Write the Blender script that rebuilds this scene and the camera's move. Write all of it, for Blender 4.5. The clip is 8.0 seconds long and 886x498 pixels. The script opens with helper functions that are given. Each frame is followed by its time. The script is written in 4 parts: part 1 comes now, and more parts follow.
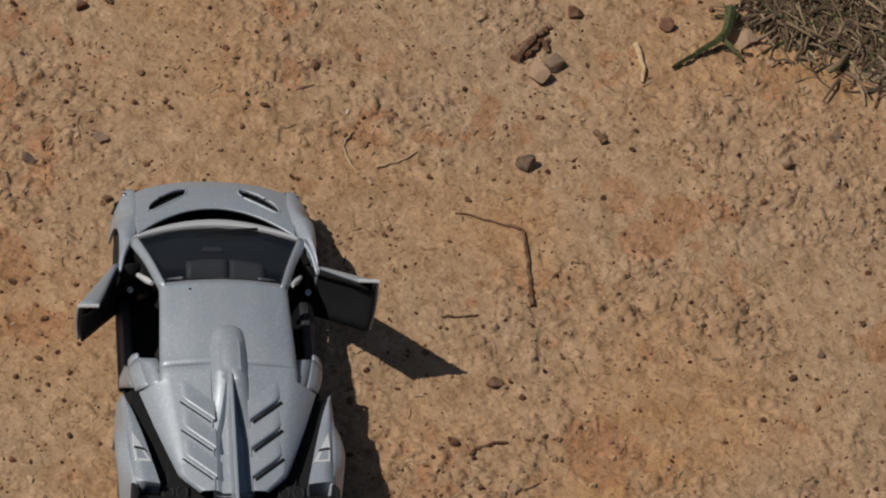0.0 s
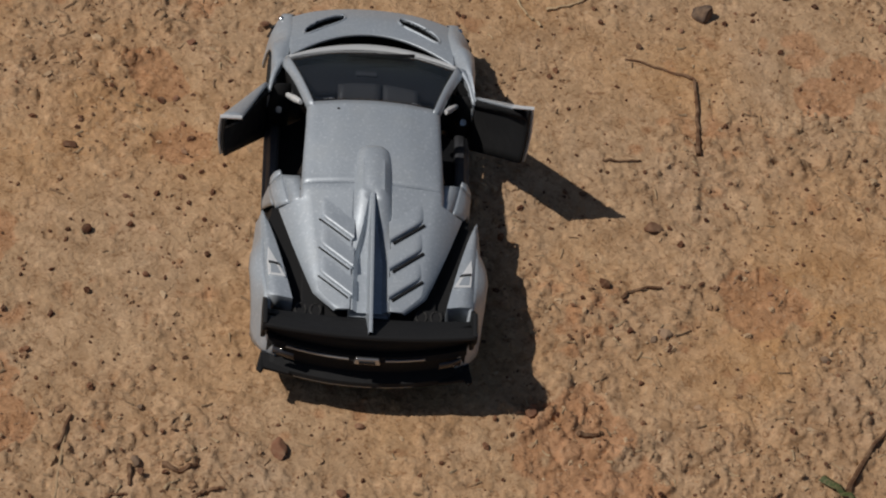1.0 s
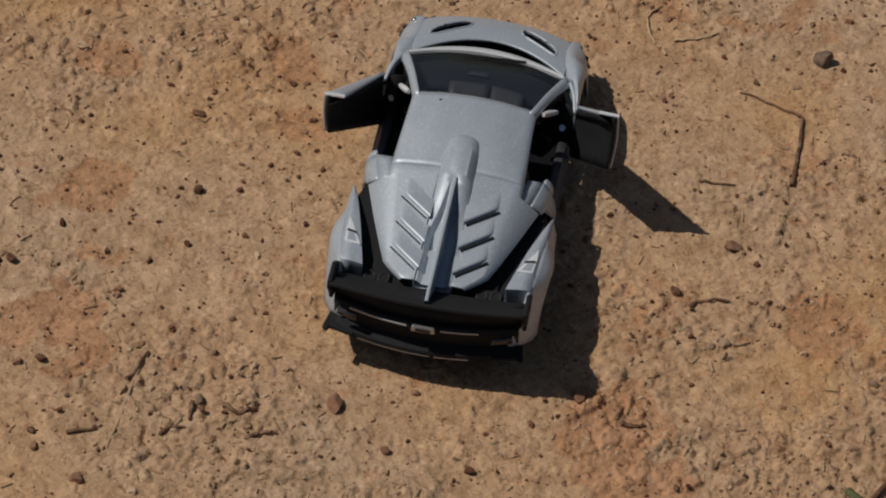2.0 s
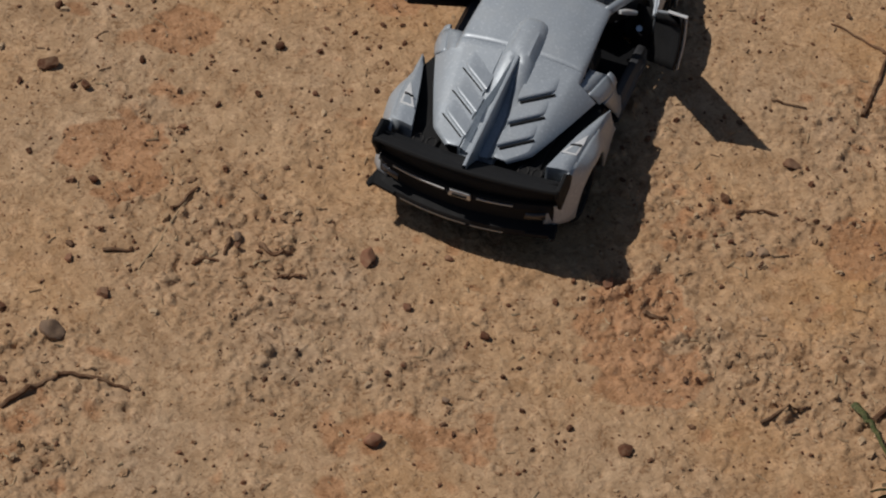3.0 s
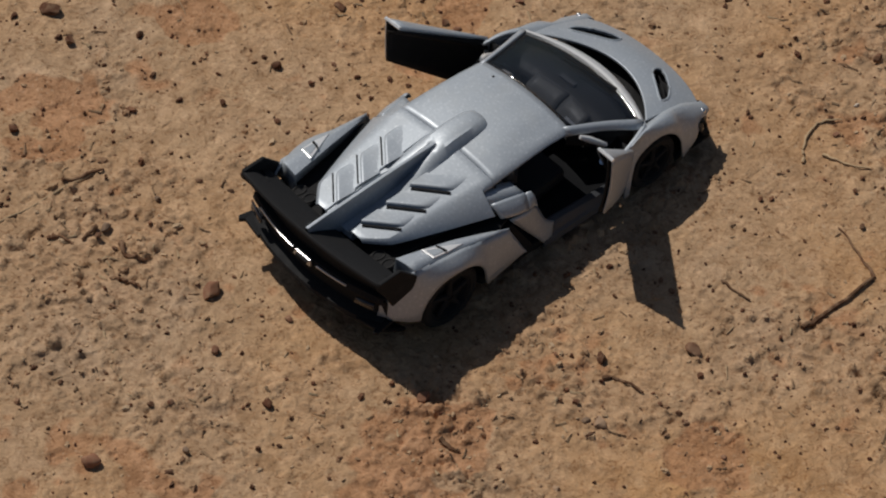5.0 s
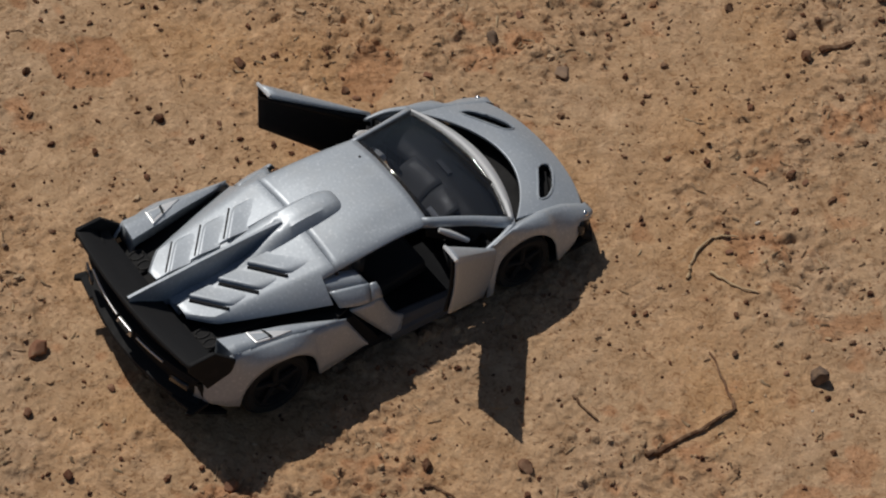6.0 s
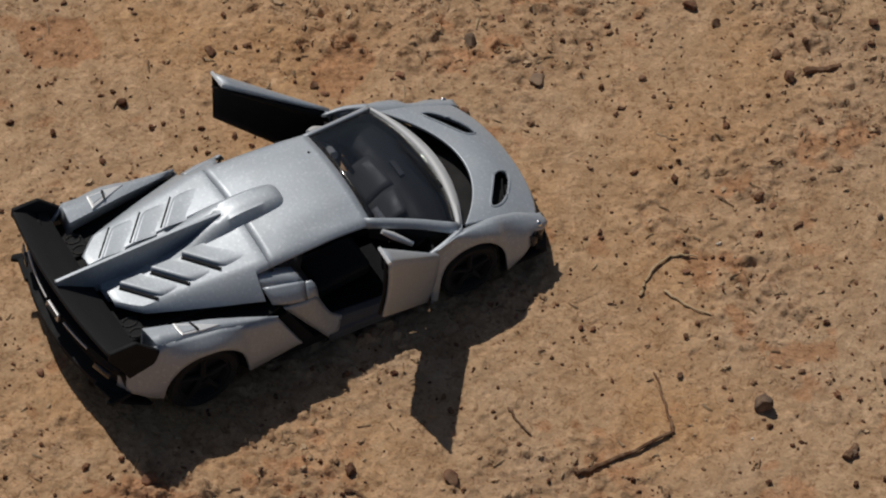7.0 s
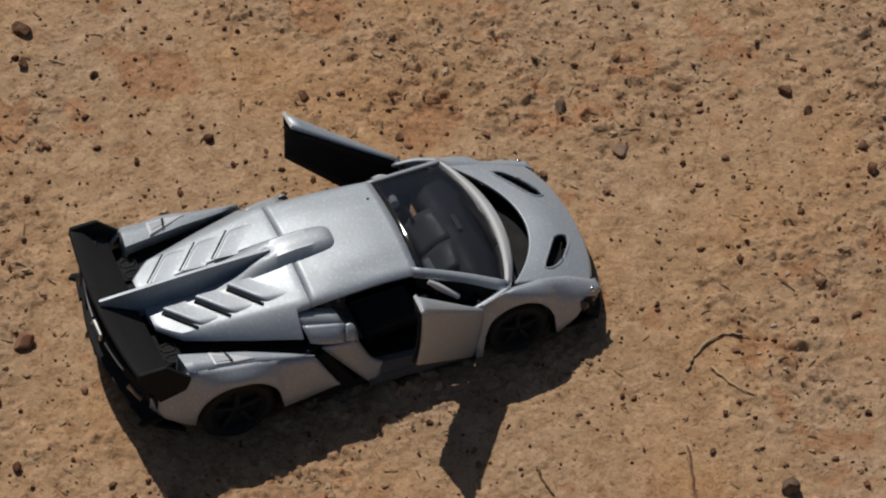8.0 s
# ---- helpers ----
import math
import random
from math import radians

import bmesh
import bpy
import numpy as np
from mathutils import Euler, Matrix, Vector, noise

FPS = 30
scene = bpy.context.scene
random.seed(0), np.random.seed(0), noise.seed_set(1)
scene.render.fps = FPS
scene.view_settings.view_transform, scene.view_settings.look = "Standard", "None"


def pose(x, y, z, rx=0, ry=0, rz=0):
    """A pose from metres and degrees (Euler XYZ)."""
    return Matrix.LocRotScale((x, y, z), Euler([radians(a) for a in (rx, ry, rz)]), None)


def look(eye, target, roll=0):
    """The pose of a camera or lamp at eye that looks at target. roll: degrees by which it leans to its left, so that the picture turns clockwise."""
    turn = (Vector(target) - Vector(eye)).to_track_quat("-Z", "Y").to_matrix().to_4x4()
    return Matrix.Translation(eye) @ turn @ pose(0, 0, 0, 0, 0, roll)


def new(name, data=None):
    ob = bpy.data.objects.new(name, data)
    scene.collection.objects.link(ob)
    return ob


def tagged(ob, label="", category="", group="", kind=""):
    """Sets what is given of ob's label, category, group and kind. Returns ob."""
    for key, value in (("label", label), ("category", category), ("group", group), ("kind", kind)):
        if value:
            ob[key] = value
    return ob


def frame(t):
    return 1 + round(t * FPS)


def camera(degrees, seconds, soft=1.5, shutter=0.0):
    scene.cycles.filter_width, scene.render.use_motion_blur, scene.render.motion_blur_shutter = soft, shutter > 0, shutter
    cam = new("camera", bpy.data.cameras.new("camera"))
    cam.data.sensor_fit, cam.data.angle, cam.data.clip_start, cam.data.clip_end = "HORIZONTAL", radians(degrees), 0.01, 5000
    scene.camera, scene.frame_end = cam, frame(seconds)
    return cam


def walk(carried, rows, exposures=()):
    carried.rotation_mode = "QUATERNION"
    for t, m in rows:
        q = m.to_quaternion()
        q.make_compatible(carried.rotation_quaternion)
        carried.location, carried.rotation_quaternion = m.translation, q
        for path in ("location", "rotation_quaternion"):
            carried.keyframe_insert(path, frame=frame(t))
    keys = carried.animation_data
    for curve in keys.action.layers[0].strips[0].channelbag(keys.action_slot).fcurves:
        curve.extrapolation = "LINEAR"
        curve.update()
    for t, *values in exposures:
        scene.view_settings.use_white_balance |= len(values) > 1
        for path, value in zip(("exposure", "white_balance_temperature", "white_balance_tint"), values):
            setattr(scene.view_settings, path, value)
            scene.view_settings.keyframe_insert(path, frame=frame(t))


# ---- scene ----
cam = camera(12.00, 8.0, soft=2.1)
PATH = [
    (0, (-0.10173, -0.67369, 0.86991), (0.05821, 0.02553, 0.02940), 10.726),
    (0.2, (-0.09626, -0.67810, 0.84648), (0.05430, 0.01241, 0.02539), 10.558),
    (0.5, (-0.08673, -0.68874, 0.81244), (0.04565, 0.00167, 0.00761), 10.360),
    (0.7, (-0.07728, -0.69042, 0.80517), (0.02966, -0.01243, 0.02416), 9.659),
    (0.8, (-0.06925, -0.69392, 0.80322), (0.02822, -0.01307, 0.02410), 9.431),
    (1, (-0.05888, -0.70061, 0.79949), (0.02046, -0.00514, -0.00272), 8.785),
    (1.2, (-0.03710, -0.71297, 0.80222), (0.01118, -0.03398, 0.02407), 7.864),
    (1.5, (0.00208, -0.73204, 0.81160), (0.00715, -0.00607, -0.00542), 6.695),
    (1.7, (0.03508, -0.74748, 0.81885), (0.00498, -0.00383, -0.00367), 6.021),
    (2.8, (0.16248, -0.81744, 0.80783), (-0.01869, -0.02835, -0.02386), 6.368),
    (3, (0.19497, -0.80658, 0.79680), (-0.01024, -0.03451, -0.03101), 6.356),
    (3.2, (0.23192, -0.78064, 0.79419), (0.01966, -0.08520, 0.02383), 6.664),
    (3.3, (0.24483, -0.76286, 0.79175), (0.02449, -0.08126, 0.02375), 6.527),
    (3.5, (0.26532, -0.74009, 0.79708), (0.00091, -0.02456, -0.02241), 6.124),
    (3.7, (0.29693, -0.71655, 0.80392), (0.01101, -0.05039, 0.02412), 5.793),
    (4, (0.34410, -0.67885, 0.81385), (-0.00444, -0.01669, -0.01178), 5.137),
    (4.2, (0.36993, -0.66000, 0.80822), (-0.00814, -0.01764, -0.01038), 5.356),
    (5.3, (0.55622, -0.50690, 0.78953), (0.00842, -0.01006, -0.01218), 3.762),
    (5.5, (0.56853, -0.48249, 0.79542), (0.00765, -0.00505, -0.00843), 3.706),
    (5.7, (0.56522, -0.45146, 0.79235), (0.02446, -0.01139, 0.02377), 4.033),
    (6, (0.55714, -0.40257, 0.78259), (0.00981, 0.02381, 0.00571), 4.236),
    (6.2, (0.55699, -0.37528, 0.77532), (0.02623, 0.02685, 0.02326), 4.409),
    (6.5, (0.56048, -0.34062, 0.77457), (0.02157, 0.05224, 0.00949), 4.392),
    (6.7, (0.56926, -0.33441, 0.77325), (0.02679, 0.04550, 0.02320), 4.333),
    (7, (0.58685, -0.33347, 0.77091), (0.01460, 0.03548, 0.00521), 3.751),
    (7.2, (0.59320, -0.31740, 0.77215), (0.02264, 0.03127, 0.02316), 3.524),
    (7.5, (0.60495, -0.29792, 0.77413), (-0.00179, 0.03391, 0.01535), 2.853),
    (7.7, (0.61845, -0.28248, 0.77188), (0.00047, 0.02434, 0.02316), 2.446),
    (8, (0.64564, -0.25515, 0.77319), (-0.00225, 0.02811, 0.01176), 1.958),
]
walk(cam, [(t, look(eye, target, roll)) for t, eye, target, roll in PATH])

# ---- light ----
SUN = Vector((-0.69, -0.055, 1.0)).normalized()
world = bpy.data.worlds.new("world")
scene.world = world
world.use_nodes = True
sky = world.node_tree.nodes.new("ShaderNodeTexSky")
sky.sky_type = "NISHITA"
sky.sun_disc = False
sky.sun_elevation = math.asin(SUN.z)
sky.sun_rotation = math.atan2(SUN.x, SUN.y)
world.node_tree.nodes["Background"].inputs["Strength"].default_value = 0.058
world.node_tree.links.new(sky.outputs[0], world.node_tree.nodes["Background"].inputs["Color"])
sun = new("sun", bpy.data.lights.new("sun", "SUN"))
sun.data.energy, sun.data.angle, sun.data.color = 5.0, radians(0.5), (1.0, 0.95, 0.875)
sun.matrix_world = look(SUN * 5, (0, 0, 0))
scene.view_settings.exposure = -0.87

# ---- materials ----
MM = 0.001


def material(name, colour, rough=0.5, metal=0.0):
    """A plain principled material; returns it, its nodes, a linking function and the shader node."""
    mat = bpy.data.materials.new(name)
    mat.use_nodes = True
    nodes = mat.node_tree.nodes
    shader = nodes["Principled BSDF"]
    shader.inputs["Base Color"].default_value = (*colour, 1)
    shader.inputs["Roughness"].default_value = rough
    shader.inputs["Metallic"].default_value = metal
    return mat, nodes, mat.node_tree.links.new, shader


def noise_node(nodes, link, scale, detail=4.0, rough=0.6, kind="ShaderNodeTexNoise"):
    where = nodes.new("ShaderNodeNewGeometry")
    tex = nodes.new(kind)
    tex.inputs["Scale"].default_value = scale
    if kind == "ShaderNodeTexNoise":
        tex.inputs["Detail"].default_value = detail
        tex.inputs["Roughness"].default_value = rough
    link(where.outputs["Position"], tex.inputs["Vector"])
    return tex


def ramp(nodes, link, source, stops):
    r = nodes.new("ShaderNodeValToRGB")
    while len(r.color_ramp.elements) < len(stops):
        r.color_ramp.elements.new(0.5)
    for e, (at, c) in zip(r.color_ramp.elements, stops):
        e.position, e.color = at, ((c, c, c, 1) if isinstance(c, float) else (*c, 1))
    link(source, r.inputs[0])
    return r.outputs[0]


def mix(nodes, link, factor, a, b, blend="MIX"):
    m = nodes.new("ShaderNodeMix")
    m.data_type, m.blend_type = "RGBA", blend
    for socket, v in ((m.inputs[0], factor), (m.inputs[6], a), (m.inputs[7], b)):
        if isinstance(v, float):
            socket.default_value = v
        elif isinstance(v, tuple):
            socket.default_value = (*v, 1)
        else:
            link(v, socket)
    return m.outputs[2]


def bump(nodes, link, shader, height, strength, distance):
    b = nodes.new("ShaderNodeBump")
    b.inputs["Strength"].default_value = strength
    b.inputs["Distance"].default_value = distance
    link(height, b.inputs["Height"])
    link(b.outputs[0], shader.inputs["Normal"])


def dirt_material():
    """Trodden dirt: tan in soft blotches, few dark specks where its bumps dip, reddish clay where it shows through."""
    mat, nodes, link, shader = material("dry_dirt", (0.4, 0.26, 0.15), 0.95)
    shader.inputs["Specular IOR Level"].default_value = 0.15
    large = noise_node(nodes, link, 13, 5, 0.62)
    mid = noise_node(nodes, link, 52, 5, 0.68)
    blotch = noise_node(nodes, link, 150, 3, 0.55)
    blotch.inputs["Distortion"].default_value = 0.8
    fine = noise_node(nodes, link, 330, 4, 0.65)
    fine.inputs["Distortion"].default_value = 1.2
    speck = noise_node(nodes, link, 900, 2, 0.5)
    cell = nodes.new("ShaderNodeTexVoronoi")
    cell.inputs["Scale"].default_value = 240
    bend = noise_node(nodes, link, 260, 2, 0.5)
    where = nodes.new("ShaderNodeNewGeometry")
    shift = nodes.new("ShaderNodeVectorMath")
    shift.operation = "MULTIPLY_ADD"
    shift.inputs[1].default_value = (0.006, 0.006, 0.006)
    link(bend.outputs["Color"], shift.inputs[0])
    link(where.outputs["Position"], shift.inputs[2])
    link(shift.outputs[0], cell.inputs["Vector"])
    col = ramp(nodes, link, large.outputs[0], [(0.34, (0.425, 0.29, 0.18)), (0.49, (0.44, 0.28, 0.158)), (0.63, (0.455, 0.258, 0.12))])
    col = mix(nodes, link, ramp(nodes, link, mid.outputs[0], [(0.46, 0.0), (0.66, 0.6)]), col, (0.47, 0.325, 0.20))
    crust = nodes.new("ShaderNodeAttribute")
    crust.attribute_name = "crumbled"
    col = mix(nodes, link, ramp(nodes, link, crust.outputs["Fac"], [(0.45, 0.0), (1.0, 0.35)]), col, (0.37, 0.255, 0.165))
    clay = nodes.new("ShaderNodeAttribute")
    clay.attribute_name = "clay"
    col = mix(nodes, link, ramp(nodes, link, clay.outputs["Fac"], [(0.44, 0.0), (0.5, 0.7)]), col, (0.40, 0.205, 0.103))
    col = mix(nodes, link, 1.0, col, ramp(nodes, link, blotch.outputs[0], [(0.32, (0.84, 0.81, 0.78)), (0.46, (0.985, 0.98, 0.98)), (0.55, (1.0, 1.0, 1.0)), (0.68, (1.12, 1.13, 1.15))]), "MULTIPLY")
    grain = noise_node(nodes, link, 480, 3, 0.6)
    grain.inputs["Distortion"].default_value = 1.5
    col = mix(nodes, link, 1.0, col, ramp(nodes, link, grain.outputs[0], [(0.35, (0.66, 0.59, 0.54)), (0.43, (0.98, 0.97, 0.97)), (0.55, (1.0, 1.0, 1.0)), (0.66, (1.16, 1.17, 1.2))]), "MULTIPLY")
    split = nodes.new("ShaderNodeSeparateColor")
    link(cell.outputs["Color"], split.inputs[0])
    col = mix(nodes, link, 1.0, col, ramp(nodes, link, split.outputs[0], [(0.0, (0.88, 0.86, 0.84)), (0.5, (1.0, 1.0, 1.0)), (1.0, (1.1, 1.1, 1.12))]), "MULTIPLY")
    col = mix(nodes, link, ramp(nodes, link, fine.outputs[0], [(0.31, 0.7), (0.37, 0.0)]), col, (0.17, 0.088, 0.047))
    col = mix(nodes, link, ramp(nodes, link, speck.outputs[0], [(0.62, 0.0), (0.76, 0.35)]), col, (0.56, 0.44, 0.31))
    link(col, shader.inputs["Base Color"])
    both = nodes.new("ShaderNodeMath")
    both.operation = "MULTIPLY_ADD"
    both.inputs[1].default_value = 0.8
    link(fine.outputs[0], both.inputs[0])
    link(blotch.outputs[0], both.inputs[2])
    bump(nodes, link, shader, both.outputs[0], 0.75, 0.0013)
    return mat


def stone_material(name, colour, spread=0.3):
    """Mineral with a tone of its own for every stone and a mottled skin of dust."""
    mat, nodes, link, shader = material(name, colour, 0.92)
    shader.inputs["Specular IOR Level"].default_value = 0.12
    info = nodes.new("ShaderNodeObjectInfo")
    tex = noise_node(nodes, link, 380, 4, 0.6)
    dark = tuple(c * (1 - spread) for c in colour)
    light = tuple(min(1, c * (1 + spread)) for c in colour)
    col = mix(nodes, link, info.outputs["Random"], dark, light)
    col = mix(nodes, link, ramp(nodes, link, tex.outputs[0], [(0.42, 0.0), (0.68, 0.55)]), col, (0.36, 0.24, 0.15))
    link(col, shader.inputs["Base Color"])
    bump(nodes, link, shader, tex.outputs[0], 0.5, 0.0005)
    return mat


def island_material(name, stops, rough=0.9):
    """For joined crumbs and straw: every loose piece takes a tone of its own."""
    mat, nodes, link, shader = material(name, stops[0][1], rough)
    shader.inputs["Specular IOR Level"].default_value = 0.2
    geo = nodes.new("ShaderNodeNewGeometry")
    col = ramp(nodes, link, geo.outputs["Random Per Island"], stops)
    tex = noise_node(nodes, link, 1500, 2, 0.5)
    link(mix(nodes, link, ramp(nodes, link, tex.outputs[0], [(0.4, 0.0), (0.8, 0.35)]), col, (0.42, 0.29, 0.17)), shader.inputs["Base Color"])
    return mat


def paint_material():
    """Silver metallic lacquer with visible flakes and a little dust."""
    mat, nodes, link, shader = material("silver_paint", (0.5, 0.52, 0.54), 0.5, 0.4)
    flakes = noise_node(nodes, link, 1300, 3, 0.7)
    cloud = noise_node(nodes, link, 110, 4, 0.6)
    col = ramp(nodes, link, flakes.outputs[0], [(0.35, (0.395, 0.435, 0.48)), (0.58, (0.43, 0.47, 0.515)), (0.72, (0.60, 0.63, 0.665))])
    col = mix(nodes, link, ramp(nodes, link, cloud.outputs[0], [(0.48, 0.0), (0.75, 0.28)]), col, (0.42, 0.43, 0.43))
    link(col, shader.inputs["Base Color"])
    link(ramp(nodes, link, cloud.outputs[0], [(0.3, 0.48), (0.7, 0.6)]), shader.inputs["Roughness"])
    shader.inputs["Coat Weight"].default_value = 0.3
    shader.inputs["Coat Roughness"].default_value = 0.3
    bump(nodes, link, shader, flakes.outputs[0], 0.1, 0.0001)
    return mat


def plastic_material(name, colour, rough):
    mat, nodes, link, shader = material(name, colour, rough)
    shader.inputs["Specular IOR Level"].default_value = 0.2
    dust = noise_node(nodes, link, 260, 5, 0.65)
    link(mix(nodes, link, ramp(nodes, link, dust.outputs[0], [(0.5, 0.0), (0.8, 0.2)]), colour, tuple(c * 1.5 + 0.006 for c in colour)), shader.inputs["Base Color"])
    link(ramp(nodes, link, dust.outputs[0], [(0.3, rough - 0.08), (0.7, rough + 0.15)]), shader.inputs["Roughness"])
    return mat


DIRT = dirt_material()
SILVER = paint_material()
BLACK = plastic_material("black_plastic", (0.015, 0.015, 0.016), 0.74)
CABIN = plastic_material("cabin_plastic", (0.034, 0.033, 0.033), 0.6)
GREY = plastic_material("grey_plastic", (0.10, 0.10, 0.105), 0.5)
DASH = plastic_material("dashboard_plastic", (0.036, 0.036, 0.038), 0.5)
# Lighter grey that paints the glare patch behind the windscreen.
GLARE_GREY = plastic_material("glare_grey", (0.13, 0.128, 0.126), 0.4)
RUBBER = plastic_material("tyre_rubber", (0.024, 0.024, 0.024), 0.85)
CHROME = material("chrome", (0.75, 0.75, 0.75), 0.18, 1.0)[0]
TRIM = material("satin_silver", (0.52, 0.53, 0.54), 0.65, 0.25)[0]
TAIL_TRIM = material("polished_trim", (0.5, 0.5, 0.51), 0.3, 0.92)[0]
LENS = material("smoked_lens", (0.03, 0.03, 0.035), 0.12)[0]
BRIGHT = material("bare_bright_metal", (0.8, 0.8, 0.8), 0.3, 0.25)[0]


def glass_material():
    """Thin tinted pane: lets a part of the light through and mirrors the rest."""
    mat, nodes, link, shader = material("tinted_glass", (0.1, 0.1, 0.1), 0.05)
    clear, gloss, edge, both = (nodes.new(k) for k in ("ShaderNodeBsdfTransparent", "ShaderNodeBsdfGlossy", "ShaderNodeLayerWeight", "ShaderNodeMixShader"))
    # Faint grey diffuse haze painted over the pane in place of reflected sky.
    haze, hazed = nodes.new("ShaderNodeBsdfDiffuse"), nodes.new("ShaderNodeMixShader")
    haze.inputs["Color"].default_value = (0.45, 0.43, 0.40, 1)
    hazed.inputs[0].default_value = 0.008
    clear.inputs["Color"].default_value = (0.74, 0.75, 0.77, 1)
    gloss.inputs["Roughness"].default_value = 0.06
    link(ramp(nodes, link, edge.outputs["Facing"], [(0.0, 0.035), (0.7, 0.085), (1.0, 0.9)]), both.inputs[0])
    link(clear.outputs[0], both.inputs[1])
    link(gloss.outputs[0], both.inputs[2])
    link(both.outputs[0], hazed.inputs[1])
    link(haze.outputs[0], hazed.inputs[2])
    link(hazed.outputs[0], nodes["Material Output"].inputs["Surface"])
    return mat


GLASS = glass_material()

# ---- mesh helpers ----


def part(name, bm, mat, parent=None, label="", smooth=True, bevel=0.0, angle=35, solid=0.0):
    """Links a bmesh built in millimetres as one mesh object under a thing or a part."""
    bmesh.ops.scale(bm, vec=(MM, MM, MM), verts=bm.verts)
    bmesh.ops.recalc_face_normals(bm, faces=bm.faces)
    mesh = bpy.data.meshes.new(name)
    bm.to_mesh(mesh)
    bm.free()
    mesh.materials.append(mat)
    if smooth:
        mesh.shade_smooth()
        mesh.set_sharp_from_angle(angle=radians(angle))
    ob = new(name, mesh)
    ob.parent = parent
    if solid:
        m = ob.modifiers.new("thickness", "SOLIDIFY")
        m.thickness, m.offset = solid * MM, -1
    if bevel:
        m = ob.modifiers.new("edge", "BEVEL")
        m.width, m.segments, m.limit_method, m.angle_limit = bevel * MM, 2, "ANGLE", radians(35)
    return tagged(ob, label) if label else ob


def curve_through(points, n):
    """Catmull-Rom through points, n steps for each span."""
    p = [Vector(q) for q in points]
    p = [2 * p[0] - p[1], *p, 2 * p[-1] - p[-2]]
    out = []
    for a, b, c, d in zip(p, p[1:], p[2:], p[3:]):
        for k in range(n):
            t = k / n
            out.append(0.5 * (2 * b + (c - a) * t + (2 * a - 5 * b + 4 * c - d) * t * t + (3 * b - a - 3 * c + d) * t ** 3))
    return out + [p[-2]]


def dense(rows, along=4, across=4):
    rows = [curve_through(r, across) if across > 1 else [Vector(q) for q in r] for r in rows]
    columns = [curve_through(c, along) if along > 1 else list(c) for c in zip(*rows)]
    return [list(r) for r in zip(*columns)]


def sheet(rows, mirror=False, side=1):
    """A grid of quads; mirror joins its reflection in the car's middle plane."""
    bm = bmesh.new()
    for s in ((1, -1) if mirror else (side,)):
        grid = [[bm.verts.new((q[0] * s, q[1], q[2])) for q in r] for r in rows]
        for r, q in zip(grid, grid[1:]):
            for a, b, c, d in zip(r, r[1:], q[1:], q):
                bm.faces.new((a, b, c, d) if s > 0 else (d, c, b, a))
    bmesh.ops.remove_doubles(bm, verts=bm.verts, dist=0.02)
    return bm


def prism(outline, lift):
    """A closed slab: the outline and its copy moved by lift."""
    bm = bmesh.new()
    low = [bm.verts.new(p) for p in outline]
    high = [bm.verts.new(Vector(p) + Vector(lift)) for p in outline]
    bm.faces.new(low[::-1])
    bm.faces.new(high)
    for k in range(len(low)):
        j = (k + 1) % len(low)
        bm.faces.new((low[k], low[j], high[j], high[k]))
    return bm


def box(x0, x1, y0, y1, z0, z1):
    return prism([(x0, y0, z0), (x1, y0, z0), (x1, y1, z0), (x0, y1, z0)], (0, 0, z1 - z0))


def flipped(points, side):
    return [(p[0] * side, p[1], p[2]) for p in points]


def tube(points, radii, sides=7):
    bm = bmesh.new()
    rings = []
    for k, p in enumerate(points):
        way = (Vector(points[min(k + 1, len(points) - 1)]) - Vector(points[max(k - 1, 0)])).normalized()
        one = way.orthogonal().normalized()
        two = way.cross(one)
        r = radii[k] if isinstance(radii, (list, tuple)) else radii
        rings.append([bm.verts.new(Vector(p) + r * (math.cos(a) * one + math.sin(a) * two)) for a in [6.2832 * s / sides for s in range(sides)]])
    for r, q in zip(rings, rings[1:]):
        for s in range(sides):
            bm.faces.new((r[s], r[(s + 1) % sides], q[(s + 1) % sides], q[s]))
    bm.faces.new(rings[0][::-1])
    bm.faces.new(rings[-1])
    return bm


def lathe(profile, sides=32):
    """Turns (x, radius) pairs round the x axis."""
    bm = bmesh.new()
    rings = [[bm.verts.new((x, r * math.cos(6.28319 * s / sides), r * math.sin(6.28319 * s / sides))) for s in range(sides)] for x, r in profile]
    for r, q in zip(rings, rings[1:]):
        for s in range(sides):
            bm.faces.new((r[s], r[(s + 1) % sides], q[(s + 1) % sides], q[s]))
    bm.faces.new(rings[0][::-1])
    bm.faces.new(rings[-1])
    return bm


def lerp(y, ys, vs):
    return float(np.interp(y, ys, vs))


# ---- ground ----
LATTICE = np.random.RandomState(7).rand(512, 512)


def value_noise(x, y):
    xi, yi = np.floor(x).astype(int), np.floor(y).astype(int)
    u, v = x - xi, y - yi
    u, v = u * u * (3 - 2 * u), v * v * (3 - 2 * v)
    a, b = LATTICE[xi % 512, yi % 512], LATTICE[(xi + 1) % 512, yi % 512]
    c, d = LATTICE[xi % 512, (yi + 1) % 512], LATTICE[(xi + 1) % 512, (yi + 1) % 512]
    return (a * (1 - u) + b * u) * (1 - v) + (c * (1 - u) + d * u) * v


ROUGH = ((70, 14, 12), (62, -22, 15), (110, 36, 14), (45, -62, 9), (-62, -88, 24), (172, 92, 26), (140, 20, 16), (-82, -8, 22), (120, 118, 20), (24, -120, 18), (40, 96, 12), (152, 104, 18), (185, 70, 20), (118, -40, 14), (60, 20, 10), (95, -70, 16), (-88, -40, 16), (-48, 20, 14), (-40, -95, 18), (5, -95, 14), (20, 110, 12), (75, 78, 12))


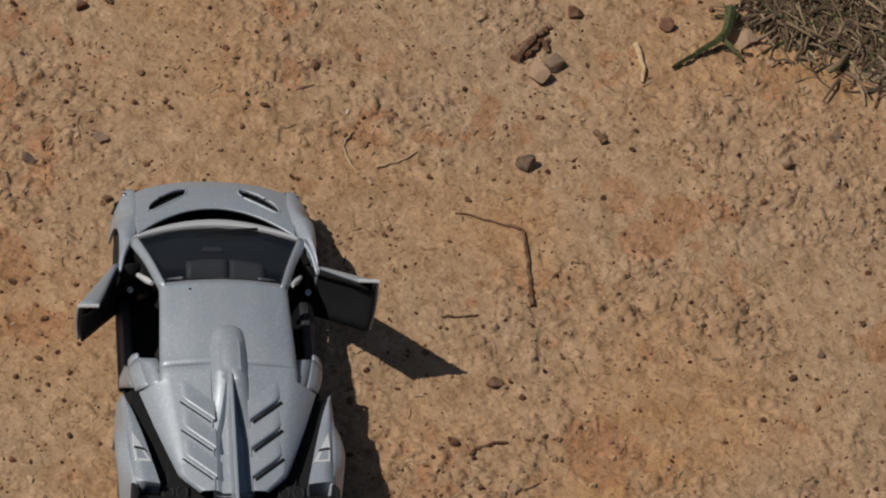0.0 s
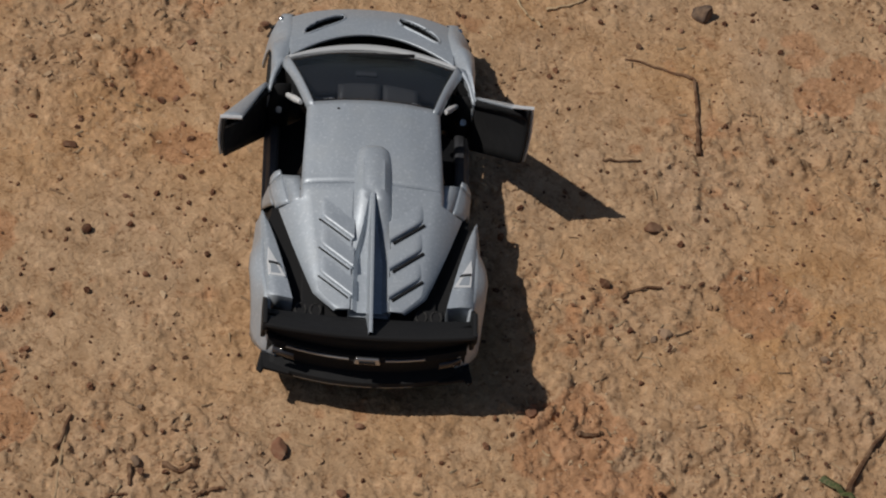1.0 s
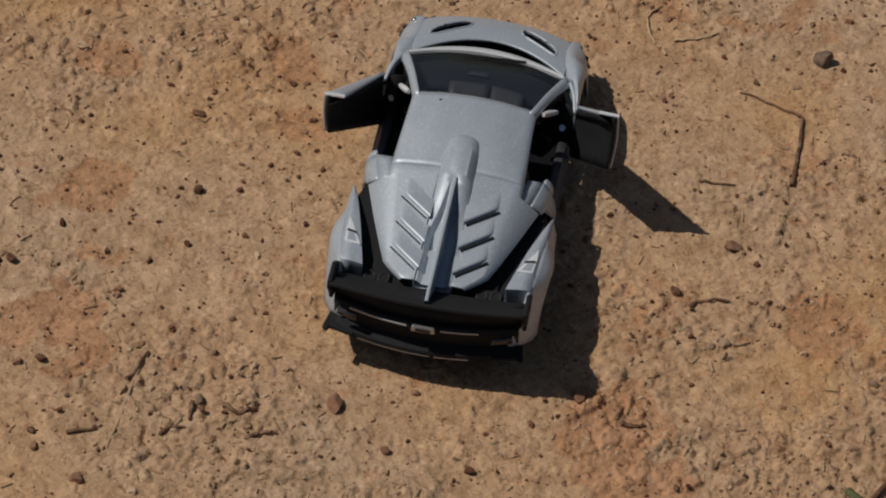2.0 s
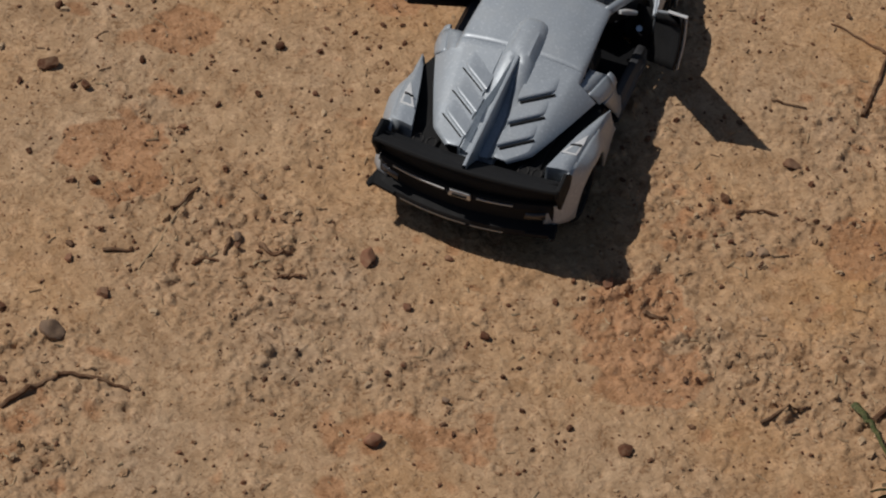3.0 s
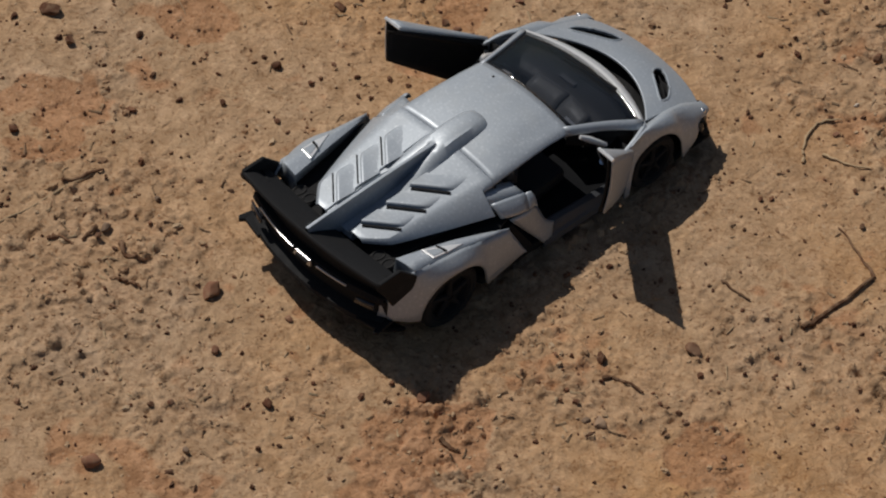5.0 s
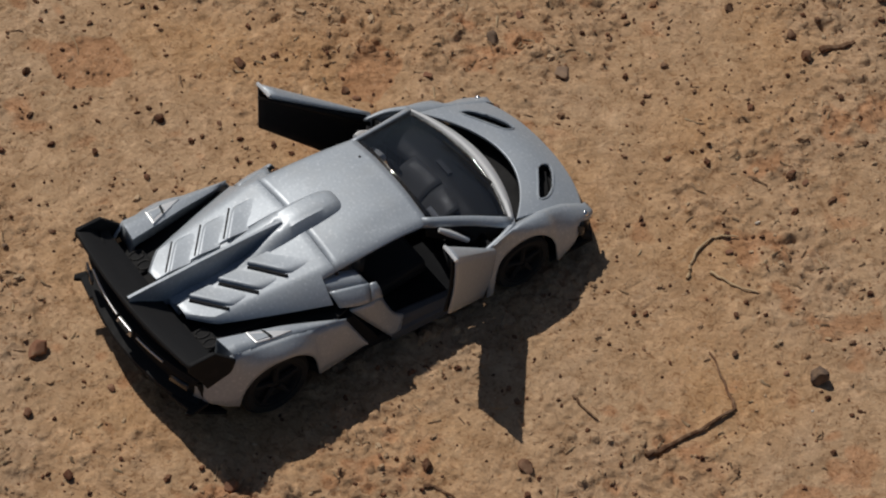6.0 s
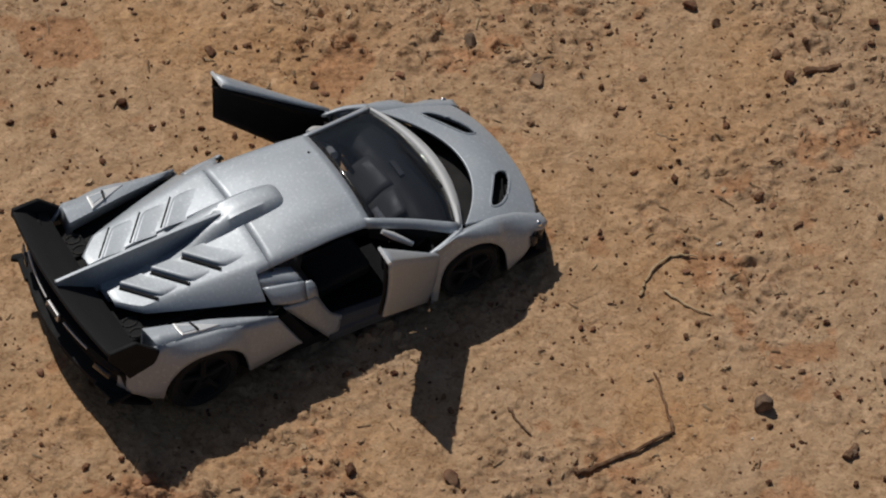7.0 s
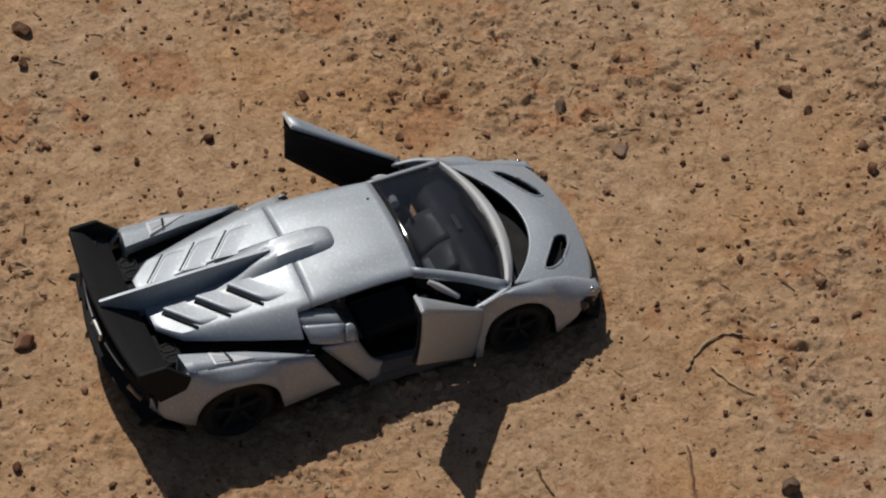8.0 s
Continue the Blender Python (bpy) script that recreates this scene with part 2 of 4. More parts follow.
def roughness_at(x, y):
    """0 where the dirt is trodden smooth, 1 where it is crumbled (millimetres)."""
    n = 0.6 * value_noise(x / 34 + 9.3, y / 34 + 4.1) + 0.4 * value_noise(x / 13 + 1.7, y / 13 + 30.2)
    for cx, cy, r in ROUGH:
        n = n + 0.2 * np.exp(-((x - cx) ** 2 + (y - cy) ** 2) / (2 * (0.75 * r) ** 2))
    return np.clip(0.40 + (n - 0.5) * 1.9, 0.22, 1.0)


def clods(x, y, size, shift):
    """Cells of cracked crust: a height for every cell that falls to 0 at its border."""
    x, y = x / size + shift, y / size + shift * 0.7
    xi, yi = np.floor(x).astype(int), np.floor(y).astype(int)
    best, second, tone = np.full(x.shape, 9.0), np.full(x.shape, 9.0), np.zeros(x.shape)
    for i in (-1, 0, 1):
        for j in (-1, 0, 1):
            a, b = xi + i, yi + j
            px = a + 0.1 + 0.8 * LATTICE[a % 512, b % 512]
            py = b + 0.1 + 0.8 * LATTICE[(a + 211) % 512, (b + 97) % 512]
            d = np.hypot(x - px, y - py)
            near = d < best
            second = np.where(near, best, np.minimum(second, d))
            tone = np.where(near, LATTICE[(a + 31) % 512, (b + 301) % 512], tone)
            best = np.where(near, d, best)
    return np.clip((tone - 0.66) * 3.0, 0, 1) * np.clip((second - best) * 5.0, 0, 1)


def ground_height(x, y):
    """Height of the dirt in millimetres."""
    x, y = np.asarray(x, float), np.asarray(y, float)
    rough = roughness_at(x, y)
    h = 1.0 * (value_noise(x / 41 + 3, y / 41 + 8) - 0.5) + 0.5 * (value_noise(x / 12 + 13, y / 12 + 5) - 0.5)
    h += (0.22 + rough * 0.5) * (value_noise(x / 4.3 + 40, y / 4.3 + 7) - 0.5)
    h += (0.1 + rough * 0.3) * (value_noise(x / 2.1 + 70, y / 2.1 + 17) - 0.5)
    h += rough ** 1.2 * (1.25 * clods(x * 1.25 + y * 0.35, y, 3.4, 5.3) + 0.9 * clods(x, y * 1.3 - x * 0.4, 1.9, 23.7))
    h += rough ** 2 * 1.5 * clods(x * 1.1 - y * 0.3, y, 5.2, 41.3)
    pits = value_noise(x / 2.4 + 110, y / 2.4 + 61)
    h -= (0.25 + 0.6 * rough) * 1.5 * np.clip((pits - 0.86) * 9, 0, 1)
    h -= 0.25 * np.clip((clay_at(x, y) - 0.46) * 9, 0, 1)
    far = np.clip((np.hypot(x, y) - 260) / 400, 0, 1)
    return h * (1 - far) - 0.3


def spaced(lo, hi, step):
    """Even steps across the middle that widen outwards to the horizon."""
    mid = list(np.arange(lo, hi, step))
    out, d = [], step
    while not out or out[-1] < 60000:
        d *= 1.35
        out.append((out[-1] if out else 0) + d)
    return np.array([lo - v for v in out[::-1]] + mid + [mid[-1] + v for v in out])


CLAY = ((-47, 23, 10), (130, 64, 8), (121, 53, 9), (103, -18, 13), (-53, 44, 6), (-98, -15, 9), (-86, -70, 12), (-52, 41, 7), (-96, -16, 8), (-95, -63, 16), (54, -68, 20), (-96, -64, 13), (58, -78, 20), (-96, -13, 11), (-57, 49, 7), (-104, 34, 9), (52, -72, 16), (-95, -17, 8), (-54, 43, 8))


def clay_at(x, y):
    """Where reddish clay shows through the dust: ragged patches (millimetres)."""
    ragged = 0.6 * value_noise(x / 9 + 51, y / 9 + 3) + 0.4 * value_noise(x / 3.5 + 5, y / 3.5 + 77)
    out = 0.27 + 0.2 * value_noise(x / 24 + 7, y / 24 + 91)
    for cx, cy, r in CLAY:
        out = np.maximum(out, np.exp(-((x - cx) ** 2 + (y - cy) ** 2) / (2 * (0.75 * r) ** 2)))
    return out * (0.35 + 1.1 * ragged) * np.clip((420 - np.hypot(x, y)) / 120, 0, 1)


def build_ground():
    xs, ys = spaced(-160, 212, 0.5), spaced(-195, 208, 0.5)
    gx, gy = np.meshgrid(xs, ys, indexing="ij")
    co = np.stack([gx, gy, ground_height(gx, gy)], -1).reshape(-1, 3) * MM
    n, m = len(xs), len(ys)
    base = (np.arange(n - 1)[:, None] * m + np.arange(m - 1)).ravel()
    quads = np.stack([base, base + m, base + m + 1, base + 1], -1)
    mesh = bpy.data.meshes.new("ground")
    mesh.vertices.add(len(co))
    mesh.vertices.foreach_set("co", co.ravel())
    mesh.loops.add(quads.size)
    mesh.loops.foreach_set("vertex_index", quads.ravel())
    mesh.polygons.add(len(quads))
    mesh.polygons.foreach_set("loop_start", np.arange(0, quads.size, 4))
    mesh.update(calc_edges=True)
    mesh.attributes.new("clay", "FLOAT", "POINT").data.foreach_set("value", clay_at(gx, gy).ravel())
    mesh.attributes.new("crumbled", "FLOAT", "POINT").data.foreach_set("value", roughness_at(gx, gy).ravel())
    mesh.shade_smooth()
    mesh.materials.append(DIRT)
    tagged(new("ground", mesh), "dry yellow-brown dirt with crumbs and reddish patches", "ground", kind="structure")


build_ground()

# ---- toy car, nose towards +y, millimetres ----
car = new("toy_car")
tagged(car, "silver die-cast toy sports car with open doors on dirt", "toy car")
WHEEL_F, WHEEL_R, WHEEL_Z = 36.5, -36.5, 9.5


def arch(y, centre, base, r=11.0, hub=WHEEL_Z):
    d = r * r - (y - centre) ** 2
    return max(base, hub + math.sqrt(d)) if d > 0 else base


def hood_point(x, v):
    """x across, v from the cowl gap (0) to the lip (1)."""
    k = (x / 21) ** 2
    rear, lip = 48.2 - 11.0 * k, 61.6 - 2.8 * k - 1.4 * k * k
    y = rear + (lip - rear) * v
    z = (17.8 + 1.8 * k) * (1 - v) + (12.9 - 0.5 * k) * v + 1.0 * math.sin(math.pi * v) * (1 - 0.3 * k)
    return Vector((x, y, z))


def vent_outline(s, count=28):
    """Closed line of points of one hood vent."""
    out = []
    for k in range(count):
        a = 6.2832 * k / count
        c, w = math.cos(a), math.sin(a)
        t, w = 0.5 + 0.5 * math.copysign(abs(c) ** 0.7, c), math.copysign(abs(w) ** 0.7, w)
        q = hood_point(6.9 + 10.6 * t, 0.60 - 0.20 * t + 0.16 * w * (1.1 - 0.3 * t))
        out.append((q.x * s, q.y, q.z))
    return out


def inside(x, y, outline):
    hit = False
    for (x0, y0, _), (x1, y1, _) in zip(outline, outline[1:] + outline[:1]):
        if (y0 > y) != (y1 > y) and x < (x1 - x0) * (y - y0) / (y1 - y0) + x0:
            hit = not hit
    return hit


def build_nose():
    rows = [[hood_point(21 * i / 64, v / 44) for i in range(65)] for v in range(45)]
    rows.append([hood_point(21 * i / 64, 1) + Vector((0, 0.5, -1.2)) for i in range(65)])
    rows.append([hood_point(21 * i / 64, 1) + Vector((0, 0.4, -1.8)) for i in range(65)])
    bm = sheet(rows, True)
    holes = {s: vent_outline(s) for s in (1, -1)}
    gone = [f for f in bm.faces if f.calc_center_median().z > 11.5 and any(inside(f.calc_center_median().x, f.calc_center_median().y, o) for o in holes.values())]
    bmesh.ops.delete(bm, geom=gone, context="FACES")
    part("hood", bm, SILVER, car, solid=0.8, angle=50)
    for s in (1, -1):
        pit = [(x, y, z - 3.6) for x, y, z in holes[s]]
        vent = part("hood_vent", prism(pit, (0, 0, 0.6)), BLACK, car, "black opening in the hood", smooth=False)
        part("vent_wall", sheet([[(x, y, z - 0.2) for x, y, z in holes[s] + holes[s][:1]], [(x, y, z - 3.4) for x, y, z in holes[s] + holes[s][:1]]]), BLACK, vent)
        part("vent_rim", tube(holes[s] + holes[s][:1], 0.32, 6), SILVER, vent)
        line = [hood_point(8.3 + 7.6 * t / 6, 0.60 - 0.15 * t / 6) + Vector((0, 0, -1.4)) for t in range(7)]
        part("slat", tube([(p.x * s, p.y, p.z) for p in line], 0.2, 6), BLACK, vent)
    cowl = []
    for i in range(17):
        x = 22 * i / 16
        k = (x / 22) ** 2
        cowl.append([(x, 38.6 - 4.4 * k, 22.0 - 0.3 * k), (x * 1.005, 40.2 - 5.2 * k, 21.9 - 0.4 * k), (x * 1.01, 41.6 - 6.0 * k, 20.9 - 0.2 * k), (x * 1.01, 42.2 - 6.4 * k, 19.2)])
    part("cowl", sheet(cowl, True), TRIM, car, "bright silver strip below the windscreen", solid=0.5)
    well = []
    for i in range(13):
        x = 22 * i / 12
        k = (x / 22) ** 2
        well.append([(x, 41 - 5.6 * k, 19.0), (x, 42.4 - 6.2 * k, 13.4 + 2 * k), (x, 46 - 8.6 * k, 12.6 + 3 * k), (x, 50 - 10.5 * k, 12.8 + 4 * k)])
    part("hood_gap", sheet(well, True), BLACK, car, solid=0.5)
    lower = []
    for i in range(15):
        x = 25.8 * i / 14
        k = (x / 21) ** 2
        y = 61.6 - 2.8 * k - 1.0 * k * k
        lower.append([(x, y - 0.8, 11.6), (x, y + 0.1, 11.0), (x, y + 1.0, 9.6), (x, y + 1.6, 8.4), (x, y + 0.2, 7.4), (x, y + 0.6, 5.8), (x, y + 3.0, 4.6), (x, y + 3.2, 3.6), (x, y - 10, 3.0)])
    part("front_bumper", sheet(lower, True), BLACK, car, solid=0.8)
    for s in (1, -1):
        glass = dense([[(19.8, 58.2, 12.4), (22.6, 56.2, 12.8), (25.0, 52.8, 12.2)], [(20.2, 60.0, 11.0), (23.6, 57.6, 11.0), (26.2, 53.4, 10.2)], [(20.4, 60.4, 9.6), (24.0, 58.2, 9.2), (26.8, 53.6, 8.4)]], 2, 3)
        lamp = part("headlight", sheet(glass, False, s), LENS, car, "dark headlight", solid=0.6)
        bm = bmesh.new()
        bmesh.ops.create_icosphere(bm, subdivisions=2, radius=0.9, matrix=Matrix.Translation((23.2 * s, 57.0, 11.8)))
        part("bulb", bm, CHROME, lamp)


def build_fender_front(s):
    """The +x fender stands a little higher than the other one."""
    rows = []
    proud = 1.0 if s > 0 else 0.0
    ys = [25.0, 27.0, 36.0, 44.0, 52.0, 60.0]
    for k in range(43):
        y = 25.0 + 34.5 * k / 42
        inner = (lerp(y, ys, [26.0, 25.0, 21.6, 19.6, 18.4, 19.8]), y, lerp(y, ys, [20.2, 20.0, 19.0, 17.0, 14.3, 11.2]))
        crown = proud * lerp(y, [25, 32, 44, 58], [0, 1, 1, 0])
        top = (lerp(y, ys, [26.8, 26.0, 23.6, 22.2, 21.2, 21.2]) + 0.8 * crown, y - 0.4, lerp(y, ys, [20.4, 20.3, 19.9, 18.0, 15.2, 11.8]) + 1.8 * crown)
        low = arch(y, WHEEL_F, r=9.3, hub=8.2, base=lerp(y, [25, 46, 50, 54, 60], [3.6, 4.2, 6.0, 8.6, 10.4]))
        ox = lerp(y, ys, [27.4, 27.6, 28.0, 27.8, 26.6, 23.2])
        def lean(z):
            return lerp(z, [7, 18], [0.0, 2.4 - 0.9 * crown]) * lerp(y, [25, 29, 50, 58], [0.2, 1, 1, 0.2])

        mid, foot = top[2] * 0.66 + low * 0.34, low * 0.75 + top[2] * 0.25
        rows.append(curve_through([inner, top, (ox - 0.5 - lean(mid), y, mid), (ox - lean(foot), y, foot), (ox - 0.1 - lean(low), y, low)], 3))
    part("front_fender", sheet(rows, False, s), SILVER, car, solid=0.7, angle=60)


def build_glasshouse():
    roof = dense([
        [(0, 13.9, 29.9), (7, 13.8, 29.6), (12, 13.7, 28.9), (15.2, 13.6, 28.3), (16.7, 13.2, 27.2)],
        [(0, 5, 30.7), (7.5, 5, 30.4), (12.2, 5, 29.6), (15.5, 4.8, 28.9), (16.9, 4.6, 27.9)],
        [(0, -5, 30.8), (8, -5, 30.5), (12.6, -5, 29.8), (15.9, -5, 28.9), (17.3, -5, 27.9)],
        [(0, -14.12, 30.25), (8, -14.12, 29.9), (12.8, -14.12, 29.35), (16.3, -14.12, 28.78), (17.6, -14.12, 27.5)]], 5, 4)
    part("roof", sheet(roof, True), SILVER, car, solid=0.8, angle=60)
    spot = bmesh.new()
    bmesh.ops.create_icosphere(spot, subdivisions=1, radius=0.45, matrix=Matrix.Translation((-8.9, 10.6, 29.6)))
    part("paint_chip", spot, BLACK, car)
    screen = dense([
        [(0, 14.1, 29.6), (8, 14.0, 29.2), (15.0, 13.7, 27.9)],
        [(0, 26.5, 26.6), (9.5, 26.0, 26.1), (18.2, 23.8, 25.0)],
        [(0, 38.8, 21.9), (11, 37.6, 21.9), (21.6, 34.5, 21.5)]], 6, 5)
    part("windscreen", sheet(screen, True), GLASS, car, "dark tinted windscreen", solid=0.4)
    for s in (1, -1):
        pillar = dense([[(14.8, 12.6, 28.62), (15.9, 12.4, 28.2), (16.6, 12.2, 26.7)],
                        [(17.9, 24, 25.5), (19.1, 24, 25.0), (19.8, 23.6, 23.8)],
                        [(21.3, 34.8, 21.9), (22.5, 34.3, 21.6), (23.3, 33.2, 20.4)]], 5, 3)
        part("windscreen_pillar", sheet(pillar, False, s), SILVER, car, solid=0.7)
        part("pillar_root", sheet(dense([[(21.6, 36.0, 20.9), (23.6, 34.8, 21.2)], [(24.2, 30, 21.2), (25.6, 29.4, 21.0)], [(25.6, 24.0, 20.4), (26.4, 23.6, 20.2)]], 4, 1), False, s), SILVER, car, solid=0.8)


def deck_half(y):
    return lerp(y, [-50.5, -45.5, -30, -18, -14], [7.6, 12.4, 14.8, 16.4, 16.5])


def deck_z(y, x=0.0):
    z = lerp(y, [-52, -14.3], [25.4, 30.25]) - 0.0055 * x * x
    if abs(x) < 4.7:
        z -= lerp(y, [-52, -20, -17], [3.0, 2.0, 0.0])
    return z


def louvre_patch(s, n):
    """A panel of the engine cover that rises smoothly to a lip at its rear edge."""
    y = -23.4 - 8.2 * n
    out, inn = Vector((12.7 - 0.1 * n, y, 0)), Vector((4.3, y - 7.1, 0))
    fore = Vector((-0.2, 5.6, 0))
    rows = []
    for j in range(11):
        v = j / 10
        row = []
        for i in range(17):
            u = i / 16
            p = out.lerp(inn, u) + fore * (1 - v)
            side = 1 - max(0.0, 1 - 2 * u) ** 5
            p.y += 0.9 * (1 - side) * v
            p.z = deck_z(p.y, max(p.x, 4.8)) - 0.12 + side * (0.85 * v ** 1.2 + 0.06)
            row.append(p)
        rows.append(row)
    for drop in (0.35, 2.0):
        rows.append([p + Vector((0.25, -0.3, -drop)) for p in rows[10]])
    slot = [out.lerp(inn, f) + Vector((0.75, -0.85, 0)) for f in (0.07, 0.5, 0.97)]
    return sheet(rows, False, s), [(v.x * s, v.y, deck_z(v.y, max(v.x, 4.8)) + 0.0) for v in slot]


def build_deck():
    ys = [-50.5, -45.5, -40, -30, -18, -14.3]
    rows = []
    for y in [-14.24, -16.4, -17.8, -18.0] + [-19.8 - 30.7 * k / 17 for k in range(18)]:
        w = deck_half(y)
        low = (lerp(y, ys, [8.6, 13.6, 15.6, 19.0, 22.7, 22.9]), y, lerp(y, ys, [24.2, 24.0, 23.8, 23.5, 23.0, 22.8]))
        edge = (w, y, deck_z(y, w))
        if y > -17.9:
            low = (w + 1.2, y, deck_z(y, w) - 1.2)
        rows.append([(x, y, deck_z(y, x)) for x in (0.0, 4.6, 4.8, min(6.5, w - 1.2))] + [(w * 0.9, y, deck_z(y, w * 0.9))] + [edge, tuple(Vector(edge).lerp(Vector(low), 0.5) + Vector((0, 0, 0.25))), low])
    part("engine_cover", sheet(rows, True), SILVER, car, solid=0.7, angle=28, bevel=0.12)
    for s in (1, -1):
        for n in range(3):
            panel, slot = louvre_patch(s, n)
            louvre = part("louvre", panel, SILVER, car, angle=50)
            # Black tube paints the shade in the louvre opening, thinner on the sunlit side.
            part("slot", tube(slot, 0.48 if s > 0 else 0.22, 8), BLACK, louvre)
    hump = []
    for y, w, ridge in ((-2.2, 2.0, 30.8), (-2.6, 3.3, 31.4), (-4.2, 4.3, 32.1), (-9, 4.7, 32.4), (-14, 4.8, 32.2), (-18, 4.9, 31.6),
                        (-22, 4.9, 30.5), (-28, 4.7, 28.3), (-36, 4.6, 26.8), (-44, 4.6, 25.8), (-50.4, 4.6, 25.1)):
        base = (30.4 if y > -14 else lerp(y, [-52, -14.3], [25.4, 30.1])) - 0.6
        valley = lerp(y, [-36, -28, -18.4, -15], [4.2, 2.6, 0.9, w * 0.36])
        floor_z = ridge + 0.12 - lerp(y, [-50, -36, -26, -19, -17], [1.2, 2.2, 1.9, 0.35, 0.0])
        crest = max(valley + 0.25, w * 0.56)
        hump.append([(0, y, floor_z), (valley * 0.7, y, floor_z), (valley, y, ridge), (crest, y, ridge - 0.05), (crest * 0.2 + w * 0.8, y, base * 0.62 + ridge * 0.38), (w, y, base)])
    part("roof_scoop", sheet(dense(hump, 3, 1), True), SILVER, car, angle=40)
    fin = []
    for y, top, foot, half in ((-18.2, 32.0, 31.0, 0.35), (-24, 32.0, 28.2, 0.6), (-32, 31.8, 25.6, 0.75), (-42, 31.4, 23.4, 0.85), (-50, 31.0, 22.0, 0.8), (-57, 30.7, 24.4, 0.6), (-61.4, 30.4, 28.0, 0.5)):
        fin.append([(0, y, top), (0.4, y, top - 0.1), (0.45, y, top - 0.9), (half, y, foot)])
    part("centre_fin", sheet(dense(fin, 2, 1), True), SILVER, car, angle=30)


def build_shoulder(s):
    scoop = [[(20.2, -17.6, 25.0), (22.0, -17.2, 23.6), (23.4, -16.6, 21.6)], [(21.2, -13.0, 24.8), (23.2, -12.8, 23.2), (24.6, -12.6, 21.0)], [(22.2, -7.6, 24.2), (23.8, -8.0, 22.8), (25.1, -8.6, 20.6)]]
    part("side_scoop", sheet(dense(scoop, 3, 3), False, s), SILVER, car, solid=0.8)
    part("quarter_panel", sheet(dense([[(16.9, -18.2, 26.9), (20.2, -17.7, 24.9)], [(17.1, -13.0, 26.5), (21.2, -13.0, 24.7)], [(17.8, -8.8, 25.4), (22.2, -7.7, 24.1)]], 3, 2), False, s), SILVER, car, "silver panel in shade behind the side window", solid=0.5)
    part("quarter_window", sheet([[(16.9, -9.4, 27.0), (17.6, -8.9, 25.3)], [(16.9, -5.0, 27.2), (18.4, -6.6, 23.8)]], False, s), CABIN, car, "dark rear side window", solid=0.4)
    part("door_jamb", sheet(dense([[(22.4, -7.4, 24.0), (23.8, -7.8, 22.8), (25.1, -8.2, 20.8)], [(22.6, -6.0, 24.0), (24.0, -5.8, 22.8), (24.9, -5.8, 20.6)], [(22.4, -5.0, 22.4), (23.6, -4.8, 21.4), (24.6, -4.8, 19.4)]], 3, 3), False, s), SILVER, car, solid=0.6)
    part("side_panel", sheet(dense([[(24.0, -14.0, 19.6), (24.9, -9.5, 20.2), (24.2, -5.2, 20.0)], [(25.4, -8.0, 12), (25.7, -4.4, 11.8), (24.6, -1.6, 12.4)], [(26.1, -2.6, 5.0), (26.0, -0.2, 5.4), (24.8, 1.6, 9.4)]], 5, 3), False, s), SILVER, car, solid=0.6)
    sill = []
    for y in (-2.5, 3, 9, 15, 21, 25):
        z = lerp(y, [-2.5, 25], [9.6, 7.2])
        sill.append([(22.2, y, 6.0), (22.5, y, z - 0.4), (23.2, y, z), (24.6, y, z - 0.2), (25.2, y, z - 1.0), (25.5, y, 6.2), (26.2, y, 5.6), (26.2, y, 3.4), (25.2, y, 2.8)])
    # Silver sill coloured dark grey, so its shade is in the base colour.
    part("side_sill", sheet(sill, False, s), GREY, car, "silver door sill toned dark grey for shade", solid=0.6, angle=25)
    vent = prism(flipped([(24.0, -13.0, 17.5), (25.2, -7.0, 8.0), (25.2, -5.0, 4.0), (25.0, -14.0, 5.0), (24.0, -18.5, 16.0)], s), (-2.0 * s, 0, 0))
    part("side_intake", vent, BLACK, car, smooth=False)


